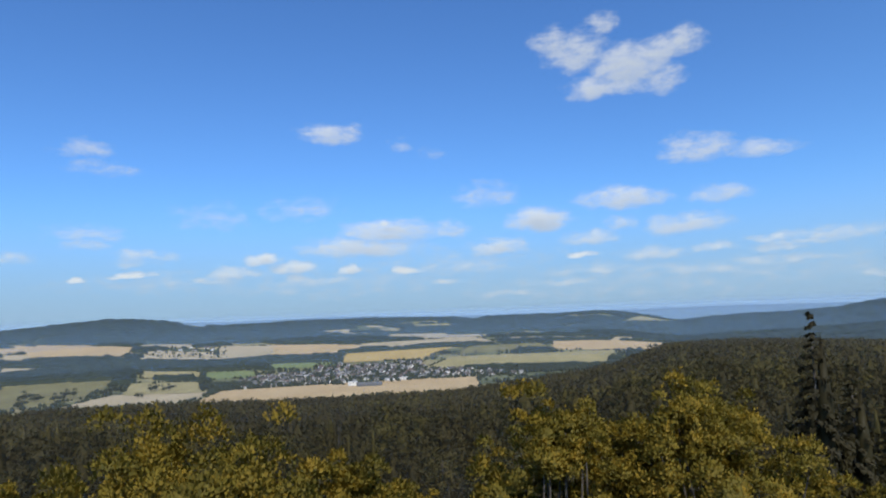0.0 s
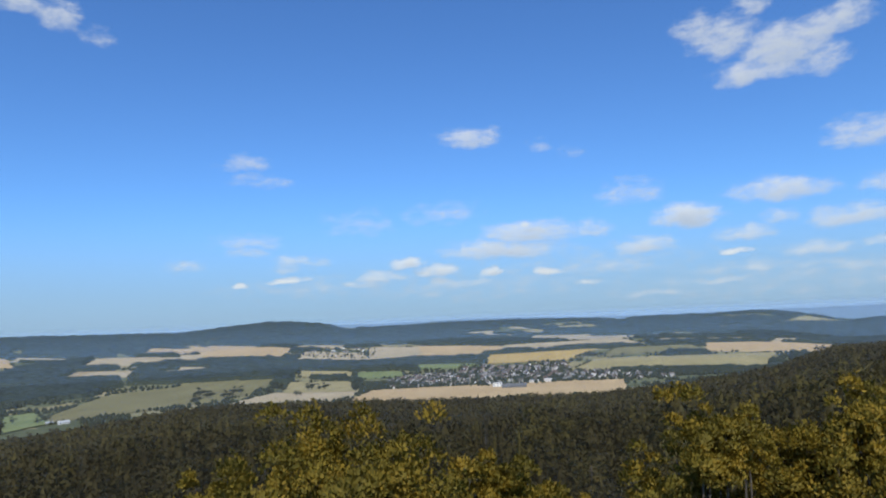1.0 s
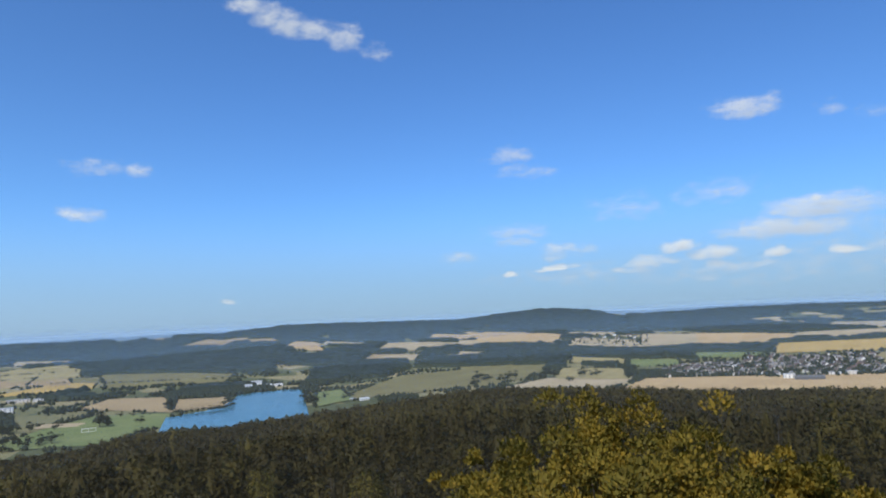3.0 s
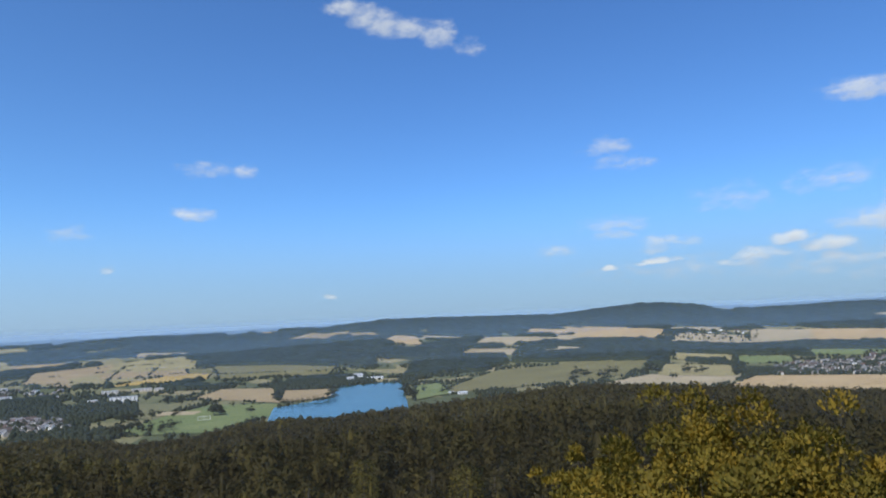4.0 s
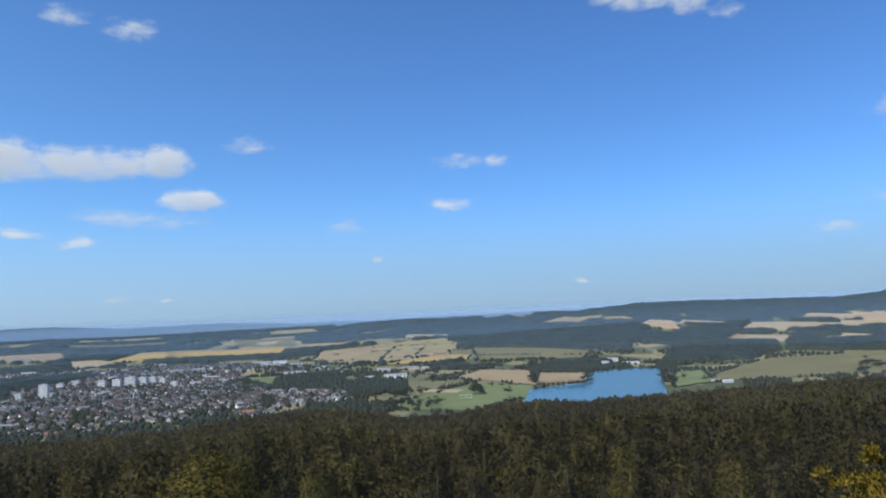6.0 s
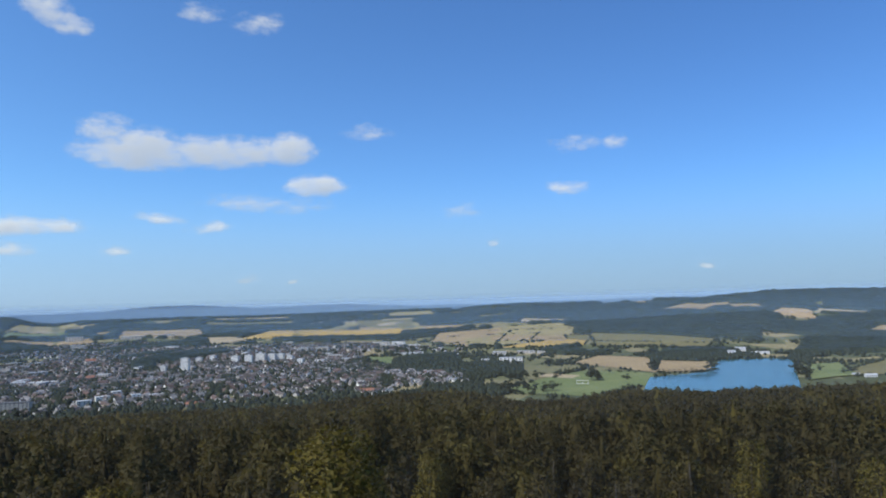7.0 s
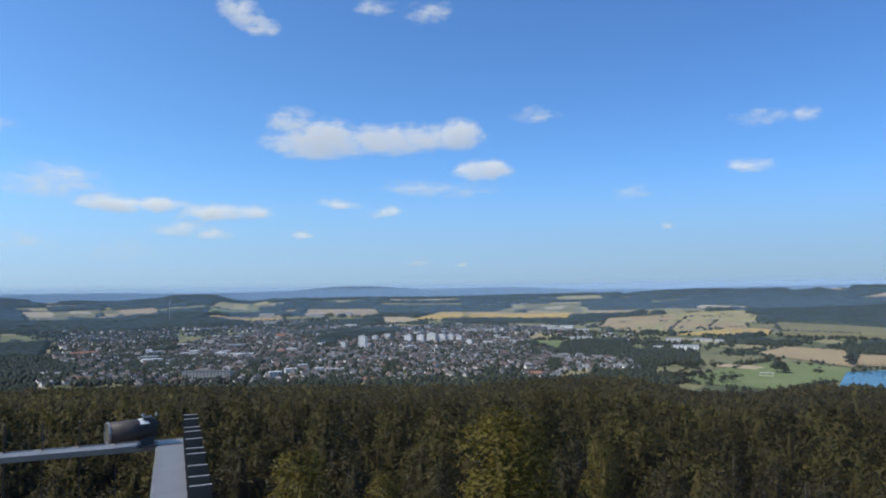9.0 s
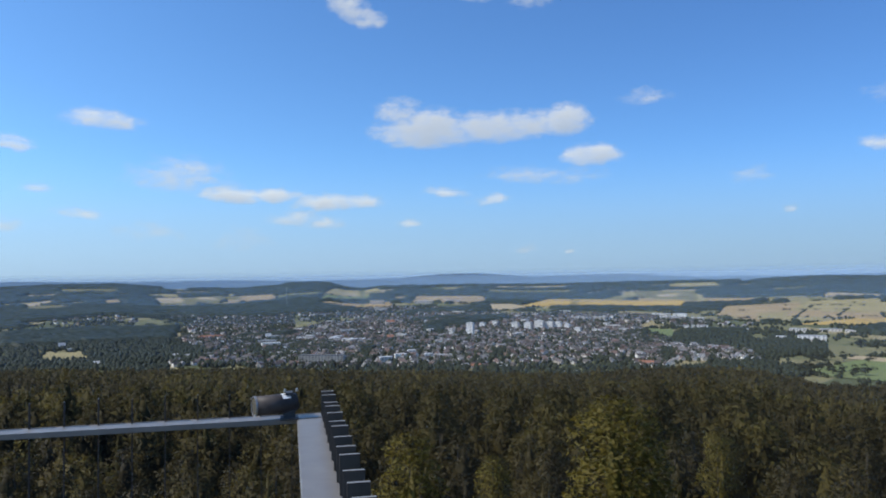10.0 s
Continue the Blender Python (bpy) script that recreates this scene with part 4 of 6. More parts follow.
def open_ground(b, r):
    """Where neither field nor lake lies."""
    hit = inside(b, r, LAKE)
    for c in FIELDS:
        hit |= inside(b, r, c)
    return ~hit


WOODS = []


def wood(*corners):
    """A closed wood between four corners (bearing, range)."""
    WOODS.append(corners)


wood((31.8, 2386), (24.9, 2394), (23.4, 2702), (31.9, 2774))
wood((31.9, 2916), (16.3, 2482), (16.2, 2858), (29.9, 3162))
wood((16.3, 2550), (8.5, 2576), (8.1, 2838), (13.7, 2870))
wood((-4.3, 2966), (-8.3, 2978), (-8.1, 3316), (-4.5, 3316))
wood((6.8, 3028), (0.0, 3134), (-0.5, 3236), (6.3, 3134))
wood((-9.4, 2972), (-17.0, 3250), (-17.9, 3750), (-9.4, 3208))
wood((56.6, 2768), (46.8, 2586), (46.2, 2840), (56.0, 3110))
wood((60.4, 3568), (56.6, 3316), (54.5, 4032), (60.4, 4418))
wood((54.1, 3098), (45.6, 3000), (45.2, 3378), (53.8, 3552))
wood((42.9, 2074), (37.1, 2276), (37.1, 2662), (42.7, 2478))
wood((35.3, 2514), (23.5, 2264), (23.4, 2900), (32.6, 3096))
wood((48.0, 4180), (29.8, 3764), (29.8, 4362), (47.2, 4418))
wood((72.2, 3446), (57.9, 3384), (57.8, 4386), (68.4, 4418))
wood((55.3, 2712), (46.4, 2628), (45.5, 3126), (55.3, 3406))
wood((44.7, 1906), (35.7, 2438), (36.1, 2800), (43.3, 2568))
wood((35.7, 2790), (23.6, 2552), (23.6, 2854), (33.5, 3146))
wood((72.1, 1754), (65.8, 1506), (65.0, 1790), (71.7, 2038))
wood((66.1, 1534), (63.7, 1540), (64.1, 1946), (68.0, 2092))
wood((47.2, 4302), (33.4, 3626), (33.3, 4174), (46.3, 4418))
wood((73.0, 1274), (65.0, 1258), (65.9, 1408), (71.7, 1422))
wood((68.3, 1532), (64.1, 1524), (64.0, 1902), (68.0, 1854))
wood((75.6, 3452), (61.3, 3450), (60.4, 4168), (72.9, 4194))
wood((123.7, 2166), (113.3, 1838), (112.1, 2584), (123.7, 2596))
wood((123.7, 3152), (114.1, 2974), (113.3, 3782), (123.7, 3870))
wood((112.9, 1598), (110.5, 1564), (111.3, 2000), (112.9, 1996))
wood((98.5, 1450), (97.5, 1442), (97.5, 1740), (98.5, 1746))
wood((88.2, 1408), (87.0, 1408), (87.0, 1622), (88.2, 1600))
wood((75.1, 1424), (74.1, 1430), (74.0, 1640), (75.1, 1612))
wood((93.5, 2106), (91.7, 2092), (91.7, 2454), (93.5, 2428))
wood((74.2, 1744), (68.7, 1776), (69.0, 2248), (74.6, 2106))
wood((103.7, 3822), (100.2, 3950), (100.7, 4418), (103.5, 4418))
wood((72.5, 3408), (66.0, 3420), (65.9, 4196), (71.3, 4060))
wood((123.7, 1634), (121.5, 1620), (121.5, 2026), (123.7, 2088))
wood((118.2, 1690), (112.9, 1542), (112.9, 1996), (118.5, 1982))
wood((121.4, 1986), (118.5, 1950), (118.6, 2126), (121.4, 2206))
wood((123.7, 1564), (112.9, 1382), (112.9, 1598), (123.7, 1750))



def wooded(b, r):
    """Where closed woods stand in the valley and on the hills."""
    v = patchy(b, r, 230, 5.0) + 0.35 * (patchy(b, r, 60, 2.5) - 0.5)
    need = np.interp(r, (1500, 2300, 2900, 3300, 4000), (0.78, 0.7, 0.52, 0.36, 0.2))
    need = np.where((b < -14) & (r > 1400), 0.0, need)
    need = np.where((b > 66) & (r < 2900), 0.85, need)
    here = v > need
    for c in WOODS:
        here |= inside(b + 0.25 * (patchy(b, r, 40, 1.5) - 0.5), r + 90 * (patchy(b, r, 45, 6.5) - 0.5), c)
    return (here | (r > 4500)) & open_ground(b, r) & (r > edge_range(b) + 250)


# closed woods: one uneven canopy over the far slopes
cb, cr = np.meshgrid(np.arange(-42, 134, 0.24), np.concatenate([np.arange(2150, 3000, 11), np.arange(3000, 4440, 15), np.arange(4560, 4890, 22)]), indexing="ij")
mask = wooded(cb, cr) & (cr > 2150)
rise = np.where(mask, 12 + 2.6 * rng.normal(size=cb.shape) * np.interp(cr, (1500, 4400), (0.7, 1.0)), -1.5)
jb = cb + rng.normal(size=cb.shape) * 0.05
jr = cr + rng.normal(size=cb.shape) * 3.0
wx, wy, wz = -np.sin(np.radians(jb)) * jr, np.cos(np.radians(jb)) * jr, ground_br(jb, jr) + rise
n1, n2 = cb.shape
i, j = np.meshgrid(np.arange(n1 - 1), np.arange(n2 - 1), indexing="ij")
q = np.stack([i * n2 + j, i * n2 + j + 1, (i + 1) * n2 + j + 1, (i + 1) * n2 + j], -1)
some = (mask[:-1, :-1].astype(int) + mask[1:, :-1] + mask[:-1, 1:] + mask[1:, 1:]) > 0
q = q[some]
keep = np.zeros(n1 * n2, bool)
keep[q.ravel()] = True
renum = np.cumsum(keep) - 1
pts = np.stack([wx, wy, wz], -1).reshape(-1, 3)[keep]
wtone = np.clip(0.25 + 0.45 * patchy(cb, cr, 80, 7.0) + 0.12 * rng.normal(size=cb.shape), 0, 1).reshape(-1)[keep]
q = renum[q]
woods = link("hill_woods", mesh_from("hill_woods", pts, np.concatenate([q[:, :3], q[:, (0, 2, 3)]]), wtone), M_CANOPY)
tagged(woods, "blue-green closed woods over the distant hills", "forest", kind="stuff")

# copses, hedges and scattered trees of the valley
b, r = scatter(rng, -40, 132, 1000, 3300, 16.5)
keep = open_ground(b, r) & (patchy(b, r, 75, 4.0) + 0.16 * rng.random(len(b)) > np.where((b > 66) & (r < 2900), 0.56, np.where(b < -14, 9.0, 0.6))) & (r > edge_range(b) + 100)
b, r = b[keep], r[keep]
h = 6 + 6 * rng.random(len(b))
sown("valley_trees", tufts, at(b, r), h, h * 1.0, np.clip(0.42 + 0.15 * rng.normal(size=len(b)), 0, 1), M_WOOD_FAR, "dark green copses and hedgerows between the fields", "trees", rng, -0.5)

# the nearer woods of the valley, tree by tree
b, r = scatter(rng, -42, 128, 1100, 2180, 11)
ok = wooded(b, r)
b, r = b[ok], r[ok]
h = 8 + 6 * rng.random(len(b))
sown("valley_woods", tufts, at(b, r), h, h * 0.95, np.clip(0.38 + 0.16 * rng.normal(size=len(b)), 0, 1), M_WOOD_FAR, "dark green woods beside the town and the lake", "forest", rng, -0.5)

# hedges along the field edges
hb, hr = [], []
for ci, c in enumerate(FIELDS):
    for e in range(4):
        (b0, r0), (b1, r1) = c[e], c[(e + 1) % 4]
        long = math.hypot(radians(b1 - b0) * (r0 + r1) / 2, r1 - r0)
        n = int(long / 9)
        f = rng.random(n)
        hedge = patchy(np.full(n, b0 + (b1 - b0) * 1.0) * f + b0 * (1 - f), r0 + (r1 - r0) * f, 55, 3.3) > (0.42 if e != 0 else 0.6)
        f = f[hedge]
        eb, er = b0 + (b1 - b0) * f, r0 + (r1 - r0) * f
        for cj, other in enumerate(FIELDS):
            if cj != ci and len(f):
                free = ~inside(eb, er, other)
                f, eb, er = f[free], eb[free], er[free]
        hb.append(b0 + (b1 - b0) * f + rng.normal(size=len(f)) * 0.05)
        hr.append(r0 + (r1 - r0) * f + rng.normal(size=len(f)) * 5)
for b0, r0, b1, r1 in ((70.5, 2620, 60.2, 2720), (69.5, 2860, 60.0, 2990), (66.0, 2520, 64.6, 3080), (68.0, 3060, 60.0, 3140), (58.0, 2600, 50.0, 2500), (63.0, 2700, 62.0, 3200), (84, 3180, 74, 3120)):
    f = rng.random(60)
    f = f[patchy(b0 + (b1 - b0) * f, r0 + (r1 - r0) * f, 40, 2.2) > 0.4]
    hb.append(b0 + (b1 - b0) * f + rng.normal(size=len(f)) * 0.04)
    hr.append(r0 + (r1 - r0) * f + rng.normal(size=len(f)) * 6)
b, r = np.concatenate(hb), np.concatenate(hr)
ok = ~inside(b, r, LAKE) & (r > edge_range(b) + 200)
b, r = b[ok], r[ok]
h = 4 + 5 * rng.random(len(b))
sown("field_hedges", tufts, at(b, r), h, h * 1.15, np.clip(0.4 + 0.15 * rng.normal(size=len(b)), 0, 1), M_WOOD_FAR, "dark hedges and shrubs along the field edges", "hedges", rng, -0.4)


def one_tree():
    """A lone leafy tree of the valley, 1 high, to be copied."""
    ob = new("tree")
    vs, fs, ns = round_shape(np.random.default_rng(3), 260, 0.34, 0.085, 0.12)
    link("crown", mesh_from("crown", vs, fs, np.full(len(vs), 0.4), ns), M_WOOD_FAR, ob)
    bm = bmesh.new()
    bmesh.ops.create_cone(bm, cap_ends=True, segments=6, radius1=0.035, radius2=0.02, depth=0.5, matrix=Matrix.Translation((0, 0, 0.2)))
    part("trunk", bm, M_BARK, ob)
    return ob


VALLEY_TREES = []


def valley_tree(b, r, h):
    m = pose(*spot(b, r), 0, 0, b * 37)
    ob = copy_thing(VALLEY_TREES[0], m) if VALLEY_TREES else one_tree()
    ob.matrix_basis = m @ Matrix.Diagonal((h * 1.1, h * 1.1, h, 1))
    VALLEY_TREES.append(ob)
    tagged(ob, "lone dark green leafy tree beside a field or shore", "tree", "lone trees of the valley")


valley_tree(30.4, 1946, 25)
valley_tree(29.8, 1914, 18)
valley_tree(29.6, 1918, 18)
valley_tree(27.9, 1950, 22)
valley_tree(27.4, 1954, 22)
valley_tree(25.1, 1986, 19)
valley_tree(24.7, 1974, 25)
valley_tree(24.4, 1946, 22)
valley_tree(25.4, 1950, 12)
valley_tree(23.3, 1810, 14)
valley_tree(22.4, 1954, 19)
valley_tree(22.1, 1958, 22)
valley_tree(21.5, 1942, 15)
valley_tree(21.1, 1946, 19)
valley_tree(18.8, 1884, 18)
valley_tree(18.2, 1884, 13)
valley_tree(17.8, 1784, 11)
valley_tree(23.0, 1818, 12)
valley_tree(-15.8, 2730, 19)
valley_tree(-16.2, 2776, 18)
valley_tree(-5.5, 2092, 17)
valley_tree(-5.0, 2056, 15)
valley_tree(-3.9, 1996, 14)
valley_tree(-2.3, 2680, 13)
valley_tree(-1.5, 2596, 10)
valley_tree(-7.5, 2170, 14)
valley_tree(-10.3, 2180, 14)
valley_tree(53.4, 1582, 11)
valley_tree(53.1, 1586, 11)
valley_tree(52.7, 1568, 12)
valley_tree(52.3, 1584, 11)
valley_tree(51.9, 1576, 12)
valley_tree(51.5, 1592, 11)
valley_tree(51.0, 1584, 13)
valley_tree(50.7, 1590, 11)
valley_tree(50.3, 1594, 11)
valley_tree(50.0, 1604, 13)
valley_tree(49.5, 1646, 13)
valley_tree(49.4, 1746, 14)
valley_tree(53.8, 1648, 18)
valley_tree(54.0, 1760, 13)
valley_tree(43.6, 1614, 18)
valley_tree(43.4, 1530, 19)
valley_tree(43.1, 1606, 15)
valley_tree(42.5, 1686, 13)
valley_tree(58.5, 1472, 26)
valley_tree(58.1, 1484, 19)
valley_tree(61.5, 1308, 19)
valley_tree(62.1, 1312, 17)
valley_tree(55.8, 1298, 14)
valley_tree(63.5, 1308, 15)
valley_tree(63.0, 1298, 12)
valley_tree(64.8, 1314, 23)
valley_tree(63.8, 1350, 19)
valley_tree(65.2, 1322, 19)
valley_tree(64.4, 1466, 19)
valley_tree(40.5, 1660, 13)
valley_tree(41.0, 1640, 12)
valley_tree(61.3, 1498, 14)
valley_tree(59.2, 1640, 16)
valley_tree(60.2, 1614, 13)
valley_tree(57.1, 1616, 12)
valley_tree(56.3, 1612, 10)
valley_tree(30.7, 1790, 20)
valley_tree(30.8, 1790, 14)
valley_tree(28.6, 1858, 21)
valley_tree(28.2, 1884, 18)
valley_tree(61.9, 1800, 20)
valley_tree(60.8, 1756, 18)
valley_tree(60.0, 1800, 17)
valley_tree(58.4, 1524, 24)
valley_tree(57.9, 1466, 16)
valley_tree(53.8, 1700, 22)
valley_tree(55.8, 1470, 14)
valley_tree(44.0, 1674, 19)
valley_tree(43.8, 1760, 17)
valley_tree(49.9, 1690, 16)
valley_tree(49.6, 1824, 14)
valley_tree(53.1, 2324, 18)
valley_tree(53.9, 2196, 16)
valley_tree(63.6, 1524, 17)
valley_tree(62.8, 1502, 19)
valley_tree(64.1, 1462, 16)
valley_tree(64.8, 1494, 14)
valley_tree(103.1, 1370, 17)
valley_tree(102.4, 1346, 15)
valley_tree(100.7, 1344, 16)
valley_tree(99.7, 1346, 15)
valley_tree(97.6, 1350, 15)
valley_tree(99.0, 1316, 15)
valley_tree(105.5, 1364, 17)
valley_tree(106.8, 1402, 16)
valley_tree(64.9, 1290, 14)
valley_tree(64.3, 1274, 12)
valley_tree(62.9, 1342, 13)
valley_tree(62.3, 1290, 12)


# ---- added tinted sheets in place of summer haze that thickens with distance ----
# the grey near sheets also lift the darks of the woods
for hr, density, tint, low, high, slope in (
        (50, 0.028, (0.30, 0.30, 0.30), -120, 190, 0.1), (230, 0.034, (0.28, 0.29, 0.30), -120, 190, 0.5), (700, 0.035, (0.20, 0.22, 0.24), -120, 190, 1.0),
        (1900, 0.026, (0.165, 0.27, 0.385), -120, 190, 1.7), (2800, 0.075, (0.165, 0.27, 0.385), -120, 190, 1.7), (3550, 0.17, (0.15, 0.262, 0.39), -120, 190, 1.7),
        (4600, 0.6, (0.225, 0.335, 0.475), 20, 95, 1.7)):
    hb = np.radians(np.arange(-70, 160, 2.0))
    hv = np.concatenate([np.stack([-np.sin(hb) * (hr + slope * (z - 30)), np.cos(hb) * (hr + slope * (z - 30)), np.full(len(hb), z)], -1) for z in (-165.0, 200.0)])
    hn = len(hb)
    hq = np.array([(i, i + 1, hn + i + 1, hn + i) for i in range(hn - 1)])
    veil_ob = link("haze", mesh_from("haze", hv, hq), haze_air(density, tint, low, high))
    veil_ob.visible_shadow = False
    tagged(veil_ob, "tinted see-through sheet standing in for summer haze", "haze", kind="structure")


# ---- houses, villages and the town ----
TOWN = ((103.8, 1374), (95.8, 1302), (88.6, 1306), (82.4, 1360), (75.5, 1396), (70.2, 1640), (73.8, 1804), (76.9, 2320), (75.0, 2726), (82.3, 2802), (89.0, 2816), (98.0, 2742), (103.8, 2370))
TOWN_WEST = ((112.9, 1472), (103.8, 1374), (103.8, 2834), (111.4, 2780), (112.5, 1934))
TOWN_BACK = ((112.9, 2810), (103.8, 2834), (98.0, 2788), (89.0, 2816), (89.0, 3108), (98.0, 3216), (108.0, 3192), (112.9, 3098))
HAMLET_WEST = ((120.7, 2702), (115.2, 2678), (114.8, 3306), (120.7, 3166))
VILLAGE = ((17.1, 1858), (12.1, 1868), (6.8, 1772), (3.2, 1872), (-3.0, 1884), (-6.6, 1982), (-3.0, 2126), (1.4, 2280), (2.5, 2508), (6.8, 2442), (10.3, 2552), (10.7, 2312), (15.8, 2186))
VILLAGE_FAR = ((24.0, 2950), (16.9, 2898), (17.1, 3322), (23.6, 3318))
SUBURB = ((76.8, 1320), (74.8, 1340), (71.7, 1458), (68.2, 1460), (68.8, 1684), (71.7, 1780), (76.8, 1720))
EAST_ROWS = ((76.8, 2484), (69.9, 2200), (68.0, 2400), (76.8, 2784))
HILL_TOWN = ((82.2, 3692), (75.4, 3716), (75.3, 4012), (81.8, 3966))


def gable(w, d, h, rise, over=0.5):
    """Walls and roof of a house: corners and triangles of each, foot at the origin."""
    x, y = w / 2, d / 2
    wall_v = [(-x, -y, -3), (x, -y, -3), (x, y, -3), (-x, y, -3), (-x, -y, h), (x, -y, h), (x, y, h), (-x, y, h), (-x, 0, h + rise), (x, 0, h + rise)]
    wall_f = [(0, 1, 5), (0, 5, 4), (1, 2, 6), (1, 6, 5), (2, 3, 7), (2, 7, 6), (3, 0, 4), (3, 4, 7), (4, 8, 7), (5, 6, 9)]
    X, Y, e = x + over, y + over, rise * over / y
    roof_v, t = [], 0.25
    for lift in (0.05, 0.05 + t):
        roof_v += [(-X, -Y, h - e + lift), (X, -Y, h - e + lift), (X, 0, h + rise + lift), (-X, 0, h + rise + lift), (X, Y, h - e + lift), (-X, Y, h - e + lift)]
    roof_f = [(6, 7, 8), (6, 8, 9), (9, 8, 10), (9, 10, 11), (0, 2, 1), (0, 3, 2), (3, 4, 2), (3, 5, 4),
              (0, 1, 7), (0, 7, 6), (4, 5, 11), (4, 11, 10), (1, 2, 8), (1, 8, 7), (2, 4, 10), (2, 10, 8), (5, 3, 9), (5, 9, 11), (3, 0, 6), (3, 6, 9)]
    return (np.array(wall_v, float), np.array(wall_f)), (np.array(roof_v, float), np.array(roof_f))


def house_kind(w, d, h, rise):
    """A house that can be copied: walls, roof, chimney, two windows on the gable."""
    (wv, wf), (rv, rf) = gable(w, d, h, rise)
    ob = new("house")
    link("wall", mesh_from("wall", wv, wf, flat=True), M_WALL, ob)
    link("roof", mesh_from("roof", rv, rf, flat=True), M_ROOF, ob)
    bm = bmesh.new()
    box(bm, (0.8, 0.8, 2.2), pose(w * 0.22, d * 0.12, h + rise * 0.55))
    part("chimney", bm, M_ROOF, ob)
    for side in (-1, 1):
        bm = bmesh.new()
        box(bm, (0.12, 1.3, 1.5), pose(w / 2 + 0.02, side * d * 0.22, 1.2))
        part("window", bm, M_GLASSDARK, ob)
        bm = bmesh.new()
        box(bm, (1.3, 0.12, 1.5), pose(side * w * 0.25, -d / 2 - 0.02, 1.2))
        part("window", bm, M_GLASSDARK, ob)
    return ob


rng = np.random.default_rng(21)
house_kinds = [house_kind(*s) for s in ((11, 8.5, 4.5, 3.6), (13, 9, 5.5, 3.8), (10, 9, 5.8, 3.2), (15, 9.5, 4.2, 4.2), (9.5, 8, 3.8, 3.8))]
for ob in house_kinds:
    ob.location = (0, 0, -900)
used = set()
HOUSES = []
TAKEN = [[], []]


def plot_house(b, r, turn, single, words, group):
    x, y, z = spot(b, r)
    if single:
        src = house_kinds[rng.integers(len(house_kinds))]
        m = pose(x, y, z, 0, 0, turn)
        if src.name not in used:
            used.add(src.name)
            src.matrix_basis = m
            ob = src
        else:
            ob = copy_thing(src, m)
        tagged(ob, words, "house", group)
    else:
        HOUSES.append((x, y, z, turn))


def settle(region, gap, fill, words, group, singles=0, seed=0.0, near=0.0):
    """Houses along crooked streets inside a region; the nearest are things of their own, the rest goes into one mesh."""
    c = np.array([spot(*p)[:2] for p in region])
    lo, hi = c.min(0), c.max(0)
    spots = []
    for x in np.arange(lo[0], hi[0], gap * 1.15):
        for y in np.arange(lo[1], hi[1], gap):
            px, py = x + rng.normal() * gap * 0.17 + 9 * math.sin(y / 90 + seed), y + rng.normal() * gap * 0.17 + 9 * math.sin(x / 110)
            b, r = math.degrees(math.atan2(-px, py)), math.hypot(px, py)
            if inside(np.array([b]), np.array([r]), region)[0] and rng.random() < fill * (0.55 + 0.9 * float(patchy(b, r, 70, 6.0 + seed))):
                spots.append((r, b))
    pr, pb = np.array(spots).T
    free = open_ground(pb, pr)
    for c in WOODS:
        free &= ~inside(pb, pr, c)
    spots = sorted(p for p, ok in zip(spots, free) if ok)
    for i, (r, b) in enumerate(spots):
        quarter = float(patchy(b, r, 220, 8.0 + seed))
        turn = 90 * rng.integers(2) + 70 * quarter + rng.normal() * 6 + b
        plot_house(b, r, turn, i < singles, words, group)
        TAKEN[0].append(b)
        TAKEN[1].append(r)


settle(TOWN, 23, 0.88, "light plastered town house with a gabled roof among gardens", "houses of the town", 150, 0.0)
settle(SUBURB, 22, 0.95, "white plastered house with a dark gabled roof near the forest", "houses of the town", 30, 1.0)
settle(VILLAGE, 26, 0.72, "pale village house with a tiled gable roof among trees", "houses of the village", 110, 2.0)
settle(TOWN_WEST, 28, 0.7, "town house", "houses", 0, 3.0)
settle(TOWN_BACK, 30, 0.7, "town house", "houses", 0, 4.0)
settle(HAMLET_WEST, 48, 0.5, "house", "houses", 0, 5.0)
settle(VILLAGE_FAR, 58, 0.5, "house", "houses", 0, 6.0)
settle(EAST_ROWS, 40, 0.6, "house", "houses", 0, 7.0)
settle(HILL_TOWN, 36, 0.7, "house", "houses", 0, 8.0)

forms = [gable(*s) for s in ((11, 8.5, 4.5, 3.6), (13, 9, 5.5, 3.8), (10, 9, 5.8, 3.2), (16, 10, 4.2, 4.2), (20, 11, 6, 3.5))]
H = np.array(HOUSES)
pick = rng.integers(len(forms), size=len(H))
for which, name, words, mat in ((0, "far_house_walls", "pale plastered walls of many distant houses", None), (1, "far_house_roofs", "red-brown and grey roofs of many distant houses", None)):
    vs_all, fs_all, base = [], [], 0
    for s, form in enumerate(forms):
        vs, fs = form[which]
        sel = H[pick == s]
        ca, sa = np.cos(np.radians(sel[:, 3]))[:, None], np.sin(np.radians(sel[:, 3]))[:, None]
        xyz = np.stack([vs[:, 0] * ca - vs[:, 1] * sa + sel[:, 0][:, None], vs[:, 0] * sa + vs[:, 1] * ca + sel[:, 1][:, None], vs[:, 2] + sel[:, 2][:, None]], -1)
        vs_all.append(xyz.reshape(-1, 3))
        fs_all.append((fs[None] + (np.arange(len(sel)) * len(vs))[:, None, None] + base).reshape(-1, 3))
        base += len(sel) * len(vs)
    tagged(link(name, mesh_from(name, np.concatenate(vs_all), np.concatenate(fs_all), flat=True), (M_WALL_MANY, M_ROOF_MANY)[which]), words, "houses", kind="stuff")

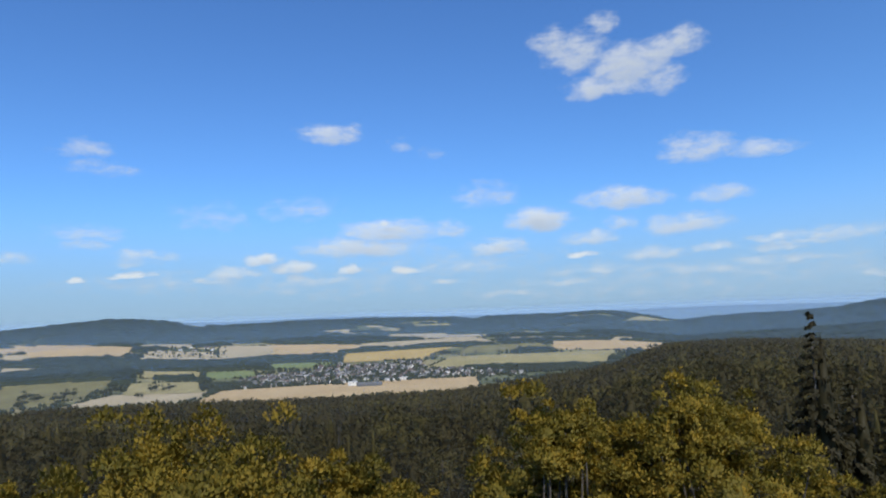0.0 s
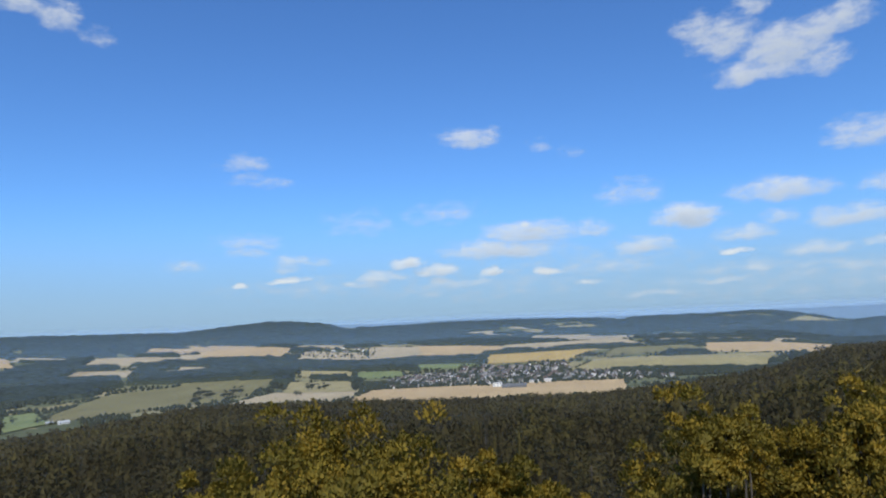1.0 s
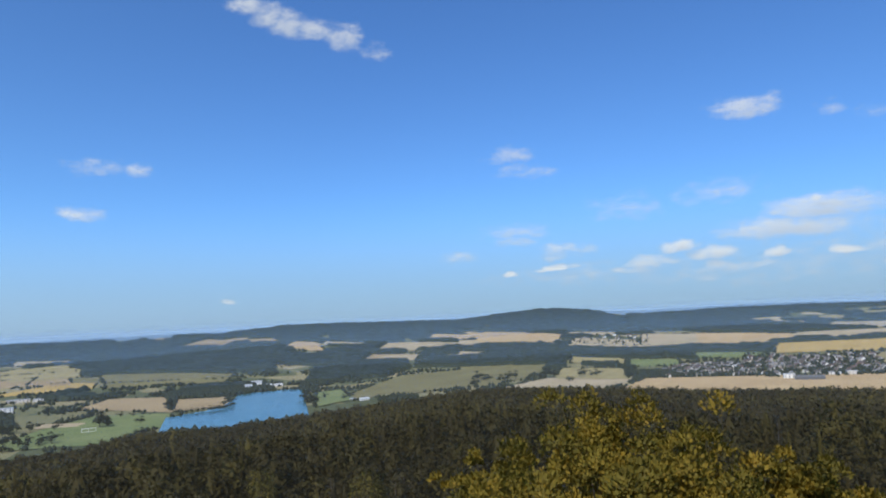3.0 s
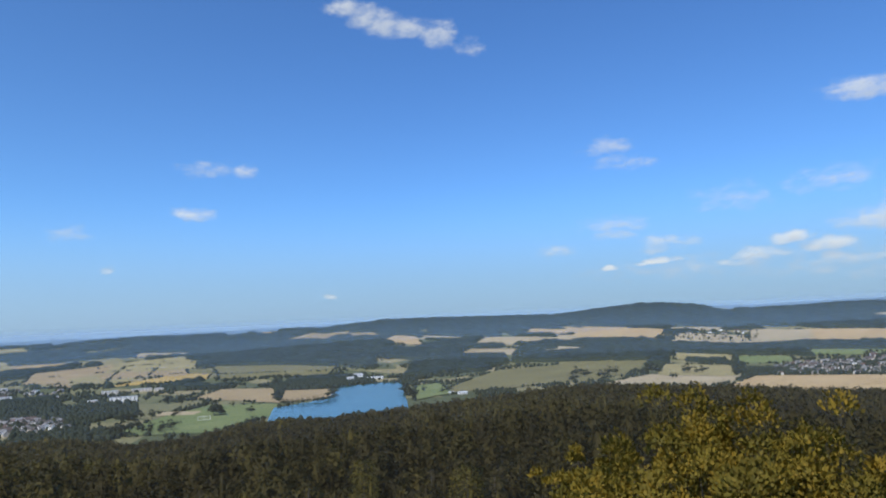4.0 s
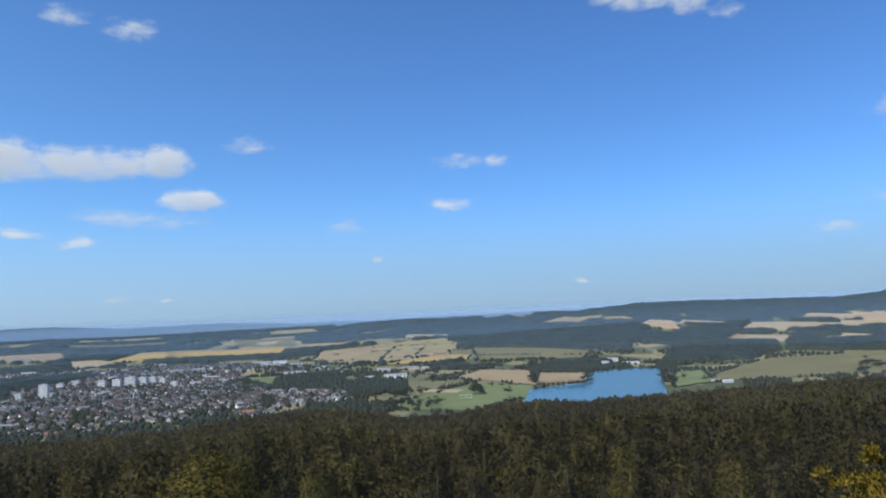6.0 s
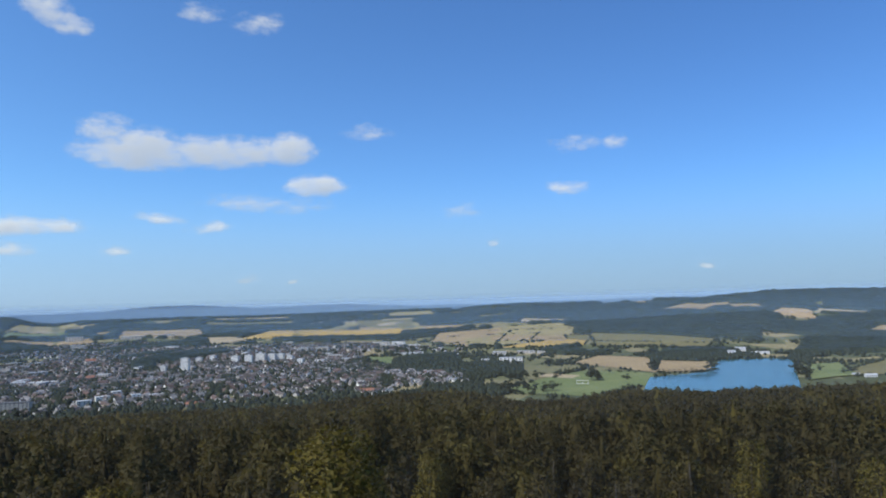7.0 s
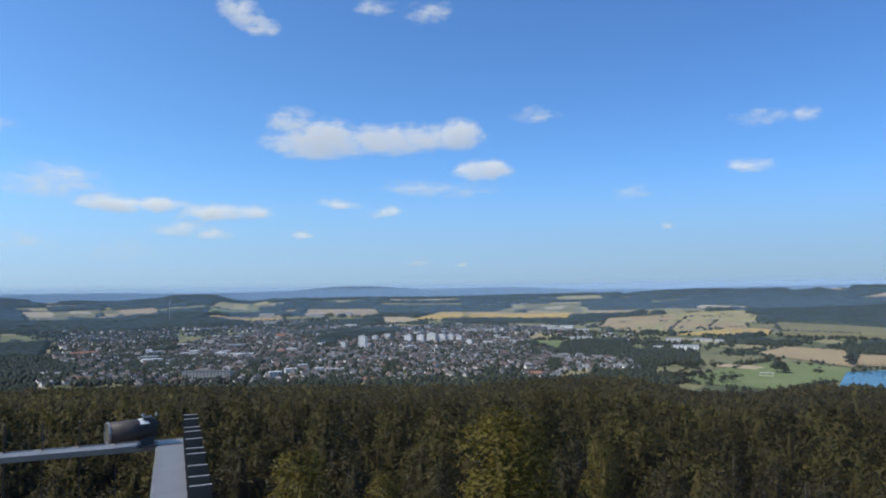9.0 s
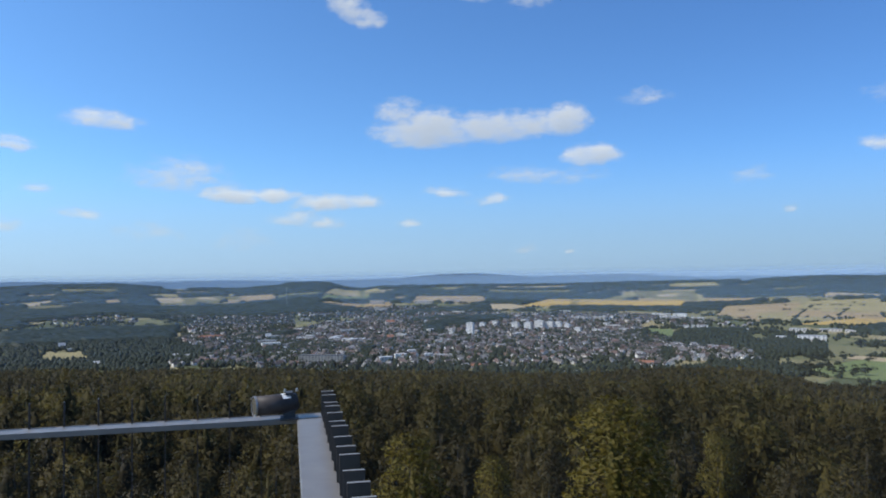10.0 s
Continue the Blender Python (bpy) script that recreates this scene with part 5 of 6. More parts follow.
BUILDING_WORDS = {
    "block": ("apartment_block", "tall white apartment block with rows of windows", "apartment block"),
    "hall": ("hall", "long low hall with a pale flat roof", "hall"),
    "school": ("school", "long grey four-storey school with rows of windows", "school"),
    "redroof": ("large_house", "large house with a bright orange-red tiled roof", "house"),
    "white": ("farmhouse", "white plastered house with a pale roof", "house"),
    "barn": ("barn", "long dark grey barn beside the fields", "barn"),
}


def building(kind, b, r, w, d, h, turn):
    """A larger building facing the tower: its walls, roof and rows of windows."""
    name, words, category = BUILDING_WORDS[kind]
    x, y, z = spot(b, r)
    ob = new(name)
    ob.matrix_basis = pose(x, y, z, 0, 0, b + turn)
    tagged(ob, words, category, "large buildings")
    walls = {"block": M_PANEL, "hall": M_WALL, "school": M_GREYWALL, "redroof": M_WALL, "white": M_WHITEWALL, "barn": M_DARKWALL}[kind]
    if kind in ("redroof", "white", "barn"):
        (wv, wf), (rv, rf) = gable(w, d, h * 0.62, h * 0.42)
        link("wall", mesh_from("wall", wv, wf, flat=True), walls, ob)
        link("roof", mesh_from("roof", rv, rf, flat=True), {"redroof": M_REDROOF, "white": M_METAL_ROOF, "barn": M_DARKWALL}[kind], ob)
        storeys, top = 1, h * 0.5
    else:
        bm = bmesh.new()
        box(bm, (w, d, h + 3), pose(0, 0, -3))
        part("wall", bm, walls, ob)
        bm = bmesh.new()
        box(bm, (w + 0.8, d + 0.8, 0.7), pose(0, 0, h))
        if kind == "block":
            box(bm, (w * 0.3, d * 0.4, 2.2), pose(0, 0, h + 0.7))
        part("roof", bm, M_DARKWALL if kind == "school" else M_METAL_ROOF, ob)
        storeys, top = max(1, int(h / 3.1)), h
    n = max(2, min(14, int(w / 4.2))) if kind != "hall" else max(2, min(6, int(w / 7)))
    for s in range(storeys):
        for i in range(n):
            if kind == "barn" and i % 3:
                continue
            bm = bmesh.new()
            ww, wh = w / n * 0.34, min(1.7, top / storeys * 0.5)
            box(bm, (ww, 0.2, wh), pose((i + 0.5) / n * w - w / 2, -d / 2 - 0.03, (s + 0.35) * top / storeys))
            part("window", bm, M_GLASSDARK, ob)


building("block", 89.8, 2042, 21, 11, 36, -25)
building("block", 91.3, 2048, 14, 11, 19, -25)
building("block", 86.2, 2242, 22, 11, 23, -25)
building("block", 85.2, 2210, 22, 11, 25, -25)
building("block", 84.3, 2232, 29, 12, 28, -25)
building("block", 83.5, 2232, 25, 11, 25, -25)
building("block", 82.8, 2232, 20, 11, 25, -25)
building("block", 88.8, 2326, 18, 11, 17, -25)
building("block", 87.8, 2394, 18, 11, 15, -25)
building("block", 82.1, 2226, 17, 11, 18, -25)
building("block", 81.3, 2098, 18, 11, 15, -25)
building("hall", 102.5, 1986, 22, 20, 14, -12)
building("hall", 99.1, 1910, 61, 20, 8, -12)
building("hall", 100.7, 1894, 27, 20, 6, -12)
building("hall", 101.0, 1740, 30, 20, 7, -12)
building("hall", 102.0, 2160, 27, 20, 7, -12)
building("hall", 101.3, 3184, 151, 20, 8, -12)
building("hall", 97.2, 3340, 64, 20, 19, -12)
building("hall", 97.0, 3058, 48, 20, 15, -12)
building("hall", 93.5, 3330, 79, 20, 13, -12)
building("hall", 91.5, 3366, 27, 20, 11, -12)
building("hall", 90.9, 3412, 38, 20, 8, -12)
building("hall", 79.6, 2568, 45, 20, 12, -12)
building("hall", 78.6, 2276, 43, 20, 11, -12)
building("hall", 77.8, 2140, 24, 20, 10, -12)
building("hall", 79.3, 2000, 22, 20, 6, -12)
building("hall", 75.0, 2694, 64, 20, 9, -12)
building("hall", 73.6, 2654, 46, 20, 13, -12)
building("school", 101.6, 1412, 90, 16, 19, -18)
building("hall", 96.6, 1428, 23, 14, 10, 10)
building("hall", 95.4, 1494, 24, 14, 8, 10)
building("hall", 94.5, 1542, 17, 14, 11, 10)
building("hall", 93.2, 1482, 16, 14, 9, 10)
building("hall", 92.0, 1488, 42, 14, 6, 10)
building("hall", 87.5, 1310, 31, 14, 4, 10)
building("hall", 81.9, 1230, 25, 14, 4, 10)
building("redroof", 89.4, 1314, 18, 10, 7, 8)
building("redroof", 76.2, 1358, 26, 13, 9, 8)
building("redroof", 96.2, 1954, 19, 10, 12, 8)
building("redroof", 110.0, 2166, 65, 22, 10, 8)
building("redroof", 109.8, 1542, 32, 16, 7, 8)
building("redroof", 96.2, 2486, 28, 14, 16, 8)
building("white", 105.7, 2088, 15, 10, 15, 5)
building("white", 117.8, 1578, 11, 10, 10, 5)
building("white", 120.0, 2052, 15, 10, 15, 5)
building("white", 112.4, 1674, 19, 10, 8, 5)
building("white", 111.8, 1652, 18, 10, 8, 5)
building("hall", 119.1, 1996, 38, 19, 5, 5)
building("hall", 64.7, 1922, 61, 22, 14, -5)
building("hall", 65.6, 2180, 41, 22, 12, -5)
building("hall", 63.5, 2258, 54, 22, 7, -5)
building("hall", 66.7, 1946, 22, 22, 9, -5)
building("hall", 62.3, 2232, 25, 22, 7, -5)
building("white", 47.6, 2180, 28, 14, 16, 5)
building("white", 48.2, 2116, 20, 10, 12, 5)
building("white", 46.3, 2146, 48, 22, 7, 5)
building("hall", 74.2, 2606, 83, 20, 8, 3)
building("hall", 72.4, 2570, 45, 20, 8, 3)
building("hall", 69.3, 2210, 35, 20, 7, 3)
building("hall", 72.8, 2338, 93, 20, 6, 3)
building("barn", 6.2, 1762, 59, 22, 10, 4)
building("hall", 7.5, 1784, 23, 11, 11, 4)
building("hall", 4.6, 1876, 24, 12, 7, 4)
building("hall", 3.5, 1876, 21, 10, 9, 4)
building("hall", 11.2, 2102, 17, 10, 8, 4)
building("white", 39.4, 1598, 20, 10, 6, 20)
building("white", 40.3, 1614, 13, 10, 5, 20)

# shops, schools and works with pale flat roofs among the houses of the town
rng = np.random.default_rng(77)
for _ in range(34):
    b, r = 79 + 27 * rng.random(), 1750 + 1150 * rng.random() ** 0.8
    building("hall", round(b, 1), round(r), 16 + 34 * rng.random(), 12 + 8 * rng.random(), 6 + 6 * rng.random(), rng.choice((-25, -12, 10, 60)))


# garden and street trees of the town and villages
b, r = [], []
FRONT = ((113, 1090), (71.5, 1090), (71.5, 1330), (113, 1360))
for region, gap in ((FRONT, 11), (TOWN, 12), (TOWN_WEST, 11), (SUBURB, 17), (TOWN_BACK, 14), (VILLAGE, 15), (HAMLET_WEST, 24), (VILLAGE_FAR, 30), (EAST_ROWS, 24)):
    c = np.array(region)
    tb, tr = scatter(rng, c[:, 0].min(), c[:, 0].max(), c[:, 1].min(), c[:, 1].max(), gap)
    ok = inside(tb, tr, region) & (rng.random(len(tb)) < 0.35 + 1.1 * patchy(tb, tr, 60, 9.0))
    b.append(tb[ok])
    r.append(tr[ok])
b, r = np.concatenate(b), np.concatenate(r)
h = 6 + 6 * rng.random(len(b))
sown("garden_trees", tufts, at(b, r), h, h * 0.95, np.clip(0.36 + 0.3 * rng.normal(size=len(b)), 0, 1), M_WOOD_FAR, "dark garden and street trees between the houses", "trees", rng, -0.4)


# ---- small things of the valley ----
def post_frame(b, r, w, h, words):
    """A white frame of posts and bars that stands on a playing field."""
    ob = new("goal_frame")
    ob.matrix_basis = pose(*spot(b, r), 0, 0, b)
    tagged(ob, words, "goal")
    for x in (-w / 2, 0, w / 2):
        bm = bmesh.new()
        box(bm, (0.7, 0.7, h), pose(x, 0, 0.9))
        part("post", bm, M_WHITEWALL, ob)
    for z in (h + 0.3, 1.4):
        bm = bmesh.new()
        box(bm, (w + 0.7, 0.7, 0.7), pose(0, 0, z))
        part("crossbar", bm, M_WHITEWALL, ob)


def mast(b, r, h):
    """A slim lattice mast on the edge of the town."""
    ob = new("radio_mast")
    ob.matrix_basis = pose(*spot(b, r), 0, 0, b)
    tagged(ob, "slim pale lattice radio mast above the town", "mast")
    for a in range(3):
        bm = bmesh.new()
        tube(bm, [(math.cos(a * 2.094) * 1.6, math.sin(a * 2.094) * 1.6, -2), (math.cos(a * 2.094) * 0.5, math.sin(a * 2.094) * 0.5, h)], (0.45, 0.3), 5)
        part("leg", bm, M_METAL_ROOF, ob)
    for i in range(8):
        bm = bmesh.new()
        k = 1.6 - 1.1 * i / 8
        box(bm, (k * 1.9, k * 1.9, 0.35), pose(0, 0, 4 + i * h / 8.5, 0, 0, 15))
        part("brace", bm, M_METAL_ROOF, ob)


def church(b, r, h):
    """The town church: nave, tower and pointed roof."""
    ob = new("church")
    ob.matrix_basis = pose(*spot(b, r), 0, 0, b - 20)
    tagged(ob, "pale town church with a dark pointed tower roof", "church")
    (wv, wf), (rv, rf) = gable(26, 12, 9, 7)
    link("nave", mesh_from("nave", wv, wf, flat=True), M_WALL, ob)
    link("roof", mesh_from("roof", rv, rf, flat=True), M_ROOF, ob)
    bm = bmesh.new()
    box(bm, (7, 7, h), pose(-15, 0, -2))
    part("tower", bm, M_WALL, ob)
    bm = bmesh.new()
    bmesh.ops.create_cone(bm, cap_ends=True, segments=4, radius1=5.6, radius2=0.2, depth=12, matrix=pose(-15, 0, h + 4, 0, 0, 45))
    part("spire", bm, M_DARKWALL, ob)


post_frame(59.2, 1412, 22, 7, "white goal frame on the green playing field")
mast(104.3, 3162, 90)
church(101.4, 2348, 20)



# ---- trees that stand nearest the tower ----
def leaf_cloud(rng, centres, sizes, per, leaf, hub, up=0.5):
    """Leaves on twigs that point up and out from the middle of each spray."""
    vs, fs, tone, face = [], [], [], []
    quad = np.array([[0, 0, 0], [0.36, 0.5, 0.08], [0, 1.15, 0.0], [-0.36, 0.5, 0.08]])
    for c, s in zip(centres, sizes):
        t0 = rng.random()
        n = int(per * (s / np.mean(sizes)) ** 2)
        d = rng.normal(size=(n, 3))
        d /= np.linalg.norm(d, axis=1)[:, None]
        d[:, 2] = np.where(d[:, 2] < -0.25, -d[:, 2] * 0.7, d[:, 2])
        rad = s * (0.5 + 0.5 * rng.random(n) ** 0.7) * (0.8 + 0.3 * np.sin(d[:, 0] * 5 + t0 * 6) * np.sin(d[:, 1] * 5 + t0 * 9))
        p = c + d * rad[:, None] * (0.85, 0.85, 1.0)
        ax = d * 0.9 + rng.normal(size=(n, 3)) * 0.55 + (0, 0, up)
        ax /= np.linalg.norm(ax, axis=1)[:, None]
        sd = np.cross(ax, rng.normal(size=(n, 3)))
        sd /= np.linalg.norm(sd, axis=1)[:, None]
        nm = np.cross(sd, ax)
        L = (leaf * (0.6 + 0.8 * rng.random(n)))[:, None]
        k = sum(len(v) for v in vs)
        out = d * 0.8 + (c - hub) * 0.25 + (0, 0, 0.35) + rng.normal(size=(n, 3)) * 0.3
        out /= np.linalg.norm(out, axis=1)[:, None]
        turn = np.where((nm * out).sum(1) < 0, -1.0, 1.0)[:, None]
        sd, nm = sd * turn, nm * turn
        face.append(np.repeat(out, 4, 0))
        q = np.stack([p + L * (sd * a + ax * b + nm * h) for a, b, h in quad], 1)
        vs.append(q.reshape(-1, 3))
        i = k + np.arange(n)[:, None] * 4
        fs.append(np.concatenate([i + (0, 1, 2), i + (0, 2, 3)]))
        # leaves deep in a spray are toned darker: its inner shade, put into the colour
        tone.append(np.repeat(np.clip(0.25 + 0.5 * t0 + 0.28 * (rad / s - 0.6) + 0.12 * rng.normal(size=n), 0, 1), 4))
    return np.concatenate(vs), np.concatenate(fs), np.concatenate(tone), np.concatenate(face)


def broadleaf(name, b, r, top, wide, deep, sprays, per, leaf, seed, words, material=None, bare=3):
    """A broad-leaved tree: trunk, limbs, and a crown of leaf sprays; top: height of its crown's top."""
    g = np.random.default_rng(seed)
    x, y, z = spot(b, r)
    ob = new(name)
    ob.location = (x, y, z)
    H = top - z
    tagged(ob, words, "tree", "trees round the tower")
    mid = np.array([0, 0, H - deep])
    # boughs end in groups of sprays with gaps between them; the crown is a mound with an uneven outline
    ends = []
    while len(ends) < sprays:
        u, a, f = g.random() ** 0.75, g.random() * 6.2832, 0.35 + 0.65 * g.random() ** 0.5
        if len(ends) < 7:
            u = 0.02 + 0.03 * g.random()
        rim = wide * u ** 0.48 * (1 + 0.16 * math.sin(3 * a + seed) + 0.1 * math.sin(7 * a + 2 * seed))
        ends.append((math.cos(a) * rim * f, math.sin(a) * rim * f, H - 0.35 - deep * 1.25 * u - deep * 0.5 * (1 - f)))
    ends = np.array(ends)
    cs, sizes = [], []
    for e in ends:
        out = e - mid
        out = out / np.linalg.norm(out) + (0, 0, 0.5)
        for j in range(6):
            cs.append(e + out * (0.42 - 0.2 * j) * wide / 3.1 * g.random() + g.normal(size=3) * (0.22, 0.22, 0.16))
            sizes.append((0.19 + 0.17 * g.random()) * (1 - 0.05 * j) * wide / 3.1)
    cs, sizes = np.array(cs), np.array(sizes)
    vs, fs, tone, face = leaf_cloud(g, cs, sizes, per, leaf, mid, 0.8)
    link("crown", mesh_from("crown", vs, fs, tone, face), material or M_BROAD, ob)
    bm = bmesh.new()
    tube(bm, [(0, 0, -0.3), (0.08, 0.05, H * 0.3), (-0.05, 0.1, H * 0.6), tuple(mid - (0, 0, deep * 0.3)), tuple(mid + (0.1, 0, deep * 0.1))], (0.34, 0.28, 0.2, 0.14, 0.04))
    part("trunk", bm, M_BARK, ob)
    bm = bmesh.new()
    for c in ends[::3]:
        root = mid * (0.80 + 0.1 * g.random()) + (c - mid) * 0.08
        root[2] = min(root[2], c[2] - 0.4)
        bend = (root + c) / 2 + g.normal(size=3) * 0.2 + (0, 0, -0.15)
        tube(bm, [tuple(root), tuple(bend), tuple(c)], (0.07, 0.04, 0.012), 5)
    part("branch", bm, M_BARK, ob, "grey bare branches")
    return ob


BROAD = "broad-leaved tree with yellow-green leaves close below the tower"
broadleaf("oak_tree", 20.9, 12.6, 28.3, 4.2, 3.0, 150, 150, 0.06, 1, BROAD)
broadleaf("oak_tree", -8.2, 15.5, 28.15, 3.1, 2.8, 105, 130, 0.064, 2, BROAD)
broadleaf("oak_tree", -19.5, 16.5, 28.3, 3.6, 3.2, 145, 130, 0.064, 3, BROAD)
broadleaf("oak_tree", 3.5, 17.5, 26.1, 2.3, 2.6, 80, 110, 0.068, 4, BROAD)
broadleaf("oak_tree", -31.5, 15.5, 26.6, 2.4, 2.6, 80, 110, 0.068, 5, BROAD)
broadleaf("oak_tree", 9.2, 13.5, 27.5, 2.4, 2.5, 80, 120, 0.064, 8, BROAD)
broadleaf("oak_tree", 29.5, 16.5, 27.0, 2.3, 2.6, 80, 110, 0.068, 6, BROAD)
LARCH = "slender yellow-green larch standing out of the dark forest"


def larch(b, r, top, slim, which):
    x, y, z = spot(b, r)
    ob = new("larch_tree")
    ob.location = (x, y, z)
    H = top - z
    vs, fs, ns = larch_shapes[which]
    g = np.random.default_rng(int(b))
    # tone falls off towards the stem, painting the crown's inner shade
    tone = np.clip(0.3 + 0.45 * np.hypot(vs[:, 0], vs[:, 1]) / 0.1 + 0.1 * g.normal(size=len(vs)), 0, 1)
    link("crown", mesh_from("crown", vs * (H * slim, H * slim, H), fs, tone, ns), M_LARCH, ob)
    bm = bmesh.new()
    tube(bm, [(0, 0, -0.5), (0.05, 0, H * 0.5), (0, 0, H * 0.94)], (0.22, 0.15, 0.02), 6)
    part("trunk", bm, M_BARK, ob)
    tagged(ob, LARCH, "larch tree", "larches below the tower")


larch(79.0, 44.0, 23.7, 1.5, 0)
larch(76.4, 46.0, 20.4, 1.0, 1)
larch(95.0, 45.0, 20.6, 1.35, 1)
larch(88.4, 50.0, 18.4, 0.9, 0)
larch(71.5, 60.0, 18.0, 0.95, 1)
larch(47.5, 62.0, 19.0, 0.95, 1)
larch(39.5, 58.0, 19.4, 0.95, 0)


def spruce_kind(shape, base=0.35):
    ob = new("spruce_tree")
    vs, fs, ns = shape
    # corners close to the stem get a darker tone, as painted inner shade
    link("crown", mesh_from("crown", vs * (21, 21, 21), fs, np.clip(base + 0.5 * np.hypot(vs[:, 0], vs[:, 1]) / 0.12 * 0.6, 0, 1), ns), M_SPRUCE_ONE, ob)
    bm = bmesh.new()
    tube(bm, [(0, 0, -0.5), (0.03, 0.02, 8), (0, 0, 19.5)], (0.24, 0.17, 0.03), 6)
    part("trunk", bm, M_BARK, ob)
    return ob


rng = np.random.default_rng(5)
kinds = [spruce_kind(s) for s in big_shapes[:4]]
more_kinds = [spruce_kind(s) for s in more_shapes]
spare = kinds[:4] + more_kinds
b, r = scatter(rng, -40, 130, 34, 86, 5.0)
clear = np.ones(len(b), bool)
order = np.argsort(r)
n_single = 0
rest = []
for i in order:
    bi, ri = float(b[i]), float(r[i])
    hidden = any(abs(bi - lb) < 2.8 and ri < lr + 2 for lb, lr in ((79.2, 44), (76.8, 47), (94.8, 45), (88.2, 52), (71.5, 60), (101, 50), (47.5, 62), (39.5, 58)))
    if (ri < 42 and -24 < bi < 34) or hidden:
        continue
    x, y, z = spot(bi, ri)
    size = 0.92 + 0.17 * rng.random()
    if n_single < 290:
        src = (kinds if ri < 62 else more_kinds)[n_single % 4]
        m = pose(x, y, z, rng.normal() * 1.2, rng.normal() * 1.2, rng.random() * 360)
        if src in spare:
            spare.remove(src)
            ob = src
            ob.matrix_basis = m
            ob.scale = (size, size, size)
        else:
            ob = copy_thing(src, m)
            ob.scale = (size * (0.9 + 0.25 * rng.random()), size * (0.9 + 0.25 * rng.random()), size)
        tagged(ob, "tall dark green spruce crowded in the forest below", "spruce tree", "spruces below the tower")
        n_single += 1
    else:
        rest.append((x, y, z))
if rest:
    rest = np.array(rest)
    h = 20 + 2 * rng.normal(size=len(rest))
    sown("spruce_forest", more_shapes, rest, h, h, np.clip(rng.random(len(rest)), 0, 1), M_NEEDLE, "dark spruce stand below the tower", "forest", rng)


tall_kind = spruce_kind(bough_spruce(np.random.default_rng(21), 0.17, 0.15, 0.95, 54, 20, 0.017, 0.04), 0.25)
TALLS = []


def lone_spruce(b, r, top, slim, words):
    x, y, z = spot(b, r)
    k = (top - z) / 21
    ob = copy_thing(tall_kind if slim > 0.5 else kinds[2], pose(x, y, z, 0, 0, b * 7)) if TALLS else tall_kind
    TALLS.append(b)
    ob.matrix_basis = pose(x, y, z, 0, 0, b * 7)
    ob.scale = (k * slim, k * slim, k)
    tagged(ob, words, "spruce tree", "spruces below the tower")


TALL = "very tall dark spruce rising above the other trees"
lone_spruce(-26.9, 37, 30.2, 1.0, TALL)
lone_spruce(-29.1, 39, 27.6, 1.05, TALL)
lone_spruce(-31.2, 46, 26.0, 1.0, TALL)
lone_spruce(8.7, 50, 24.9, 0.4, "thin pointed spruce above the other trees")


# ---- the look-out tower: square deck, steel hand rail, upright fins outside it ----
RAIL = 29.5
TOWER = pose(0, 0, 0, 0, 0, math.degrees(math.atan2(0.243, 0.970)))
SIDE = 5.2
S0, N1 = -2.67, -0.0145


def tower_part(name, bm, material, parent=None, label=""):
    return part(name, bm, material, parent, label)


tower = new("lookout_tower")
tower.matrix_basis = TOWER
tagged(tower, "wooden look-out tower with a steel hand rail and dark upright fins", "tower")
for k, (sx0, ny0, ang) in enumerate(((S0, N1, 0), (S0, N1 - SIDE, 90), (S0 + SIDE, N1, -90), (S0 + SIDE, N1 - SIDE, 180))):
    side = pose(sx0, ny0, 0, 0, 0, ang)
    bm = bmesh.new()
    vs = box(bm, (SIDE - 0.083, 0.083, 0.012), side @ pose(SIDE / 2 + 0.0415, -0.0415, RAIL - 0.012))
    bmesh.ops.bevel(bm, geom=bm.edges[:], offset=0.002, segments=1, affect="EDGES")
    tower_part("hand_rail", bm, M_PLATE, tower, "grey painted flat steel hand rail")
    bm = bmesh.new()
    box(bm, (SIDE - 0.1, 0.012, 0.014), side @ pose(SIDE / 2, -0.014, RAIL - 0.027))
    tower_part("rail_flange", bm, M_IRON, tower)
    bm = bmesh.new()
    box(bm, (SIDE - 0.1, 0.05, 0.09), side @ pose(SIDE / 2, -0.045, 28.36))
    tower_part("kick_board", bm, M_DECK, tower)


def fin_shape(thick, deep):
    bm = bmesh.new()
    box(bm, (thick, deep, 1.55), pose(0, 0, 0))
    bmesh.ops.bevel(bm, geom=[e for e in bm.edges if e.verts[0].co.z > 1 and e.verts[1].co.z > 1], offset=thick * 0.2, segments=1, affect="EDGES")
    me = bpy.data.meshes.new("fin")
    bm.to_mesh(me)
    bm.free()
    me.materials.append(M_FIN)
    me.materials.append(M_FIN_GLINT)
    # faces that look up get the painted glint
    for f in me.polygons:
        f.material_index = int(f.normal.z > 0.4)
    return me


FINS = (fin_shape(0.006, 0.042), fin_shape(0.002, 0.014))
for side, n0 in ((0, 0.05), (1, 0.1)):
    for i in range(51):
        u = n0 + i * 0.098
        for far in (0, 1):
            ob = new("fin", FINS[side])
            ob.parent = tower
            lift = RAIL + 0.08 - 1.55 + 0.004 * math.sin(i * 2.3 + far)
            tilt = 0.8 * math.sin(i * 3.7 + side)
            if side == 0:
                ob.matrix_basis = pose(S0 + u, N1 + 0.0155 if not far else N1 - SIDE - 0.0155, lift, 0, 0, tilt)
            else:
                ob.matrix_basis = pose(S0 - 0.0 + 0.008 if not far else S0 + SIDE + 0.0155, N1 - u, lift, 0, 0, 90 + tilt)
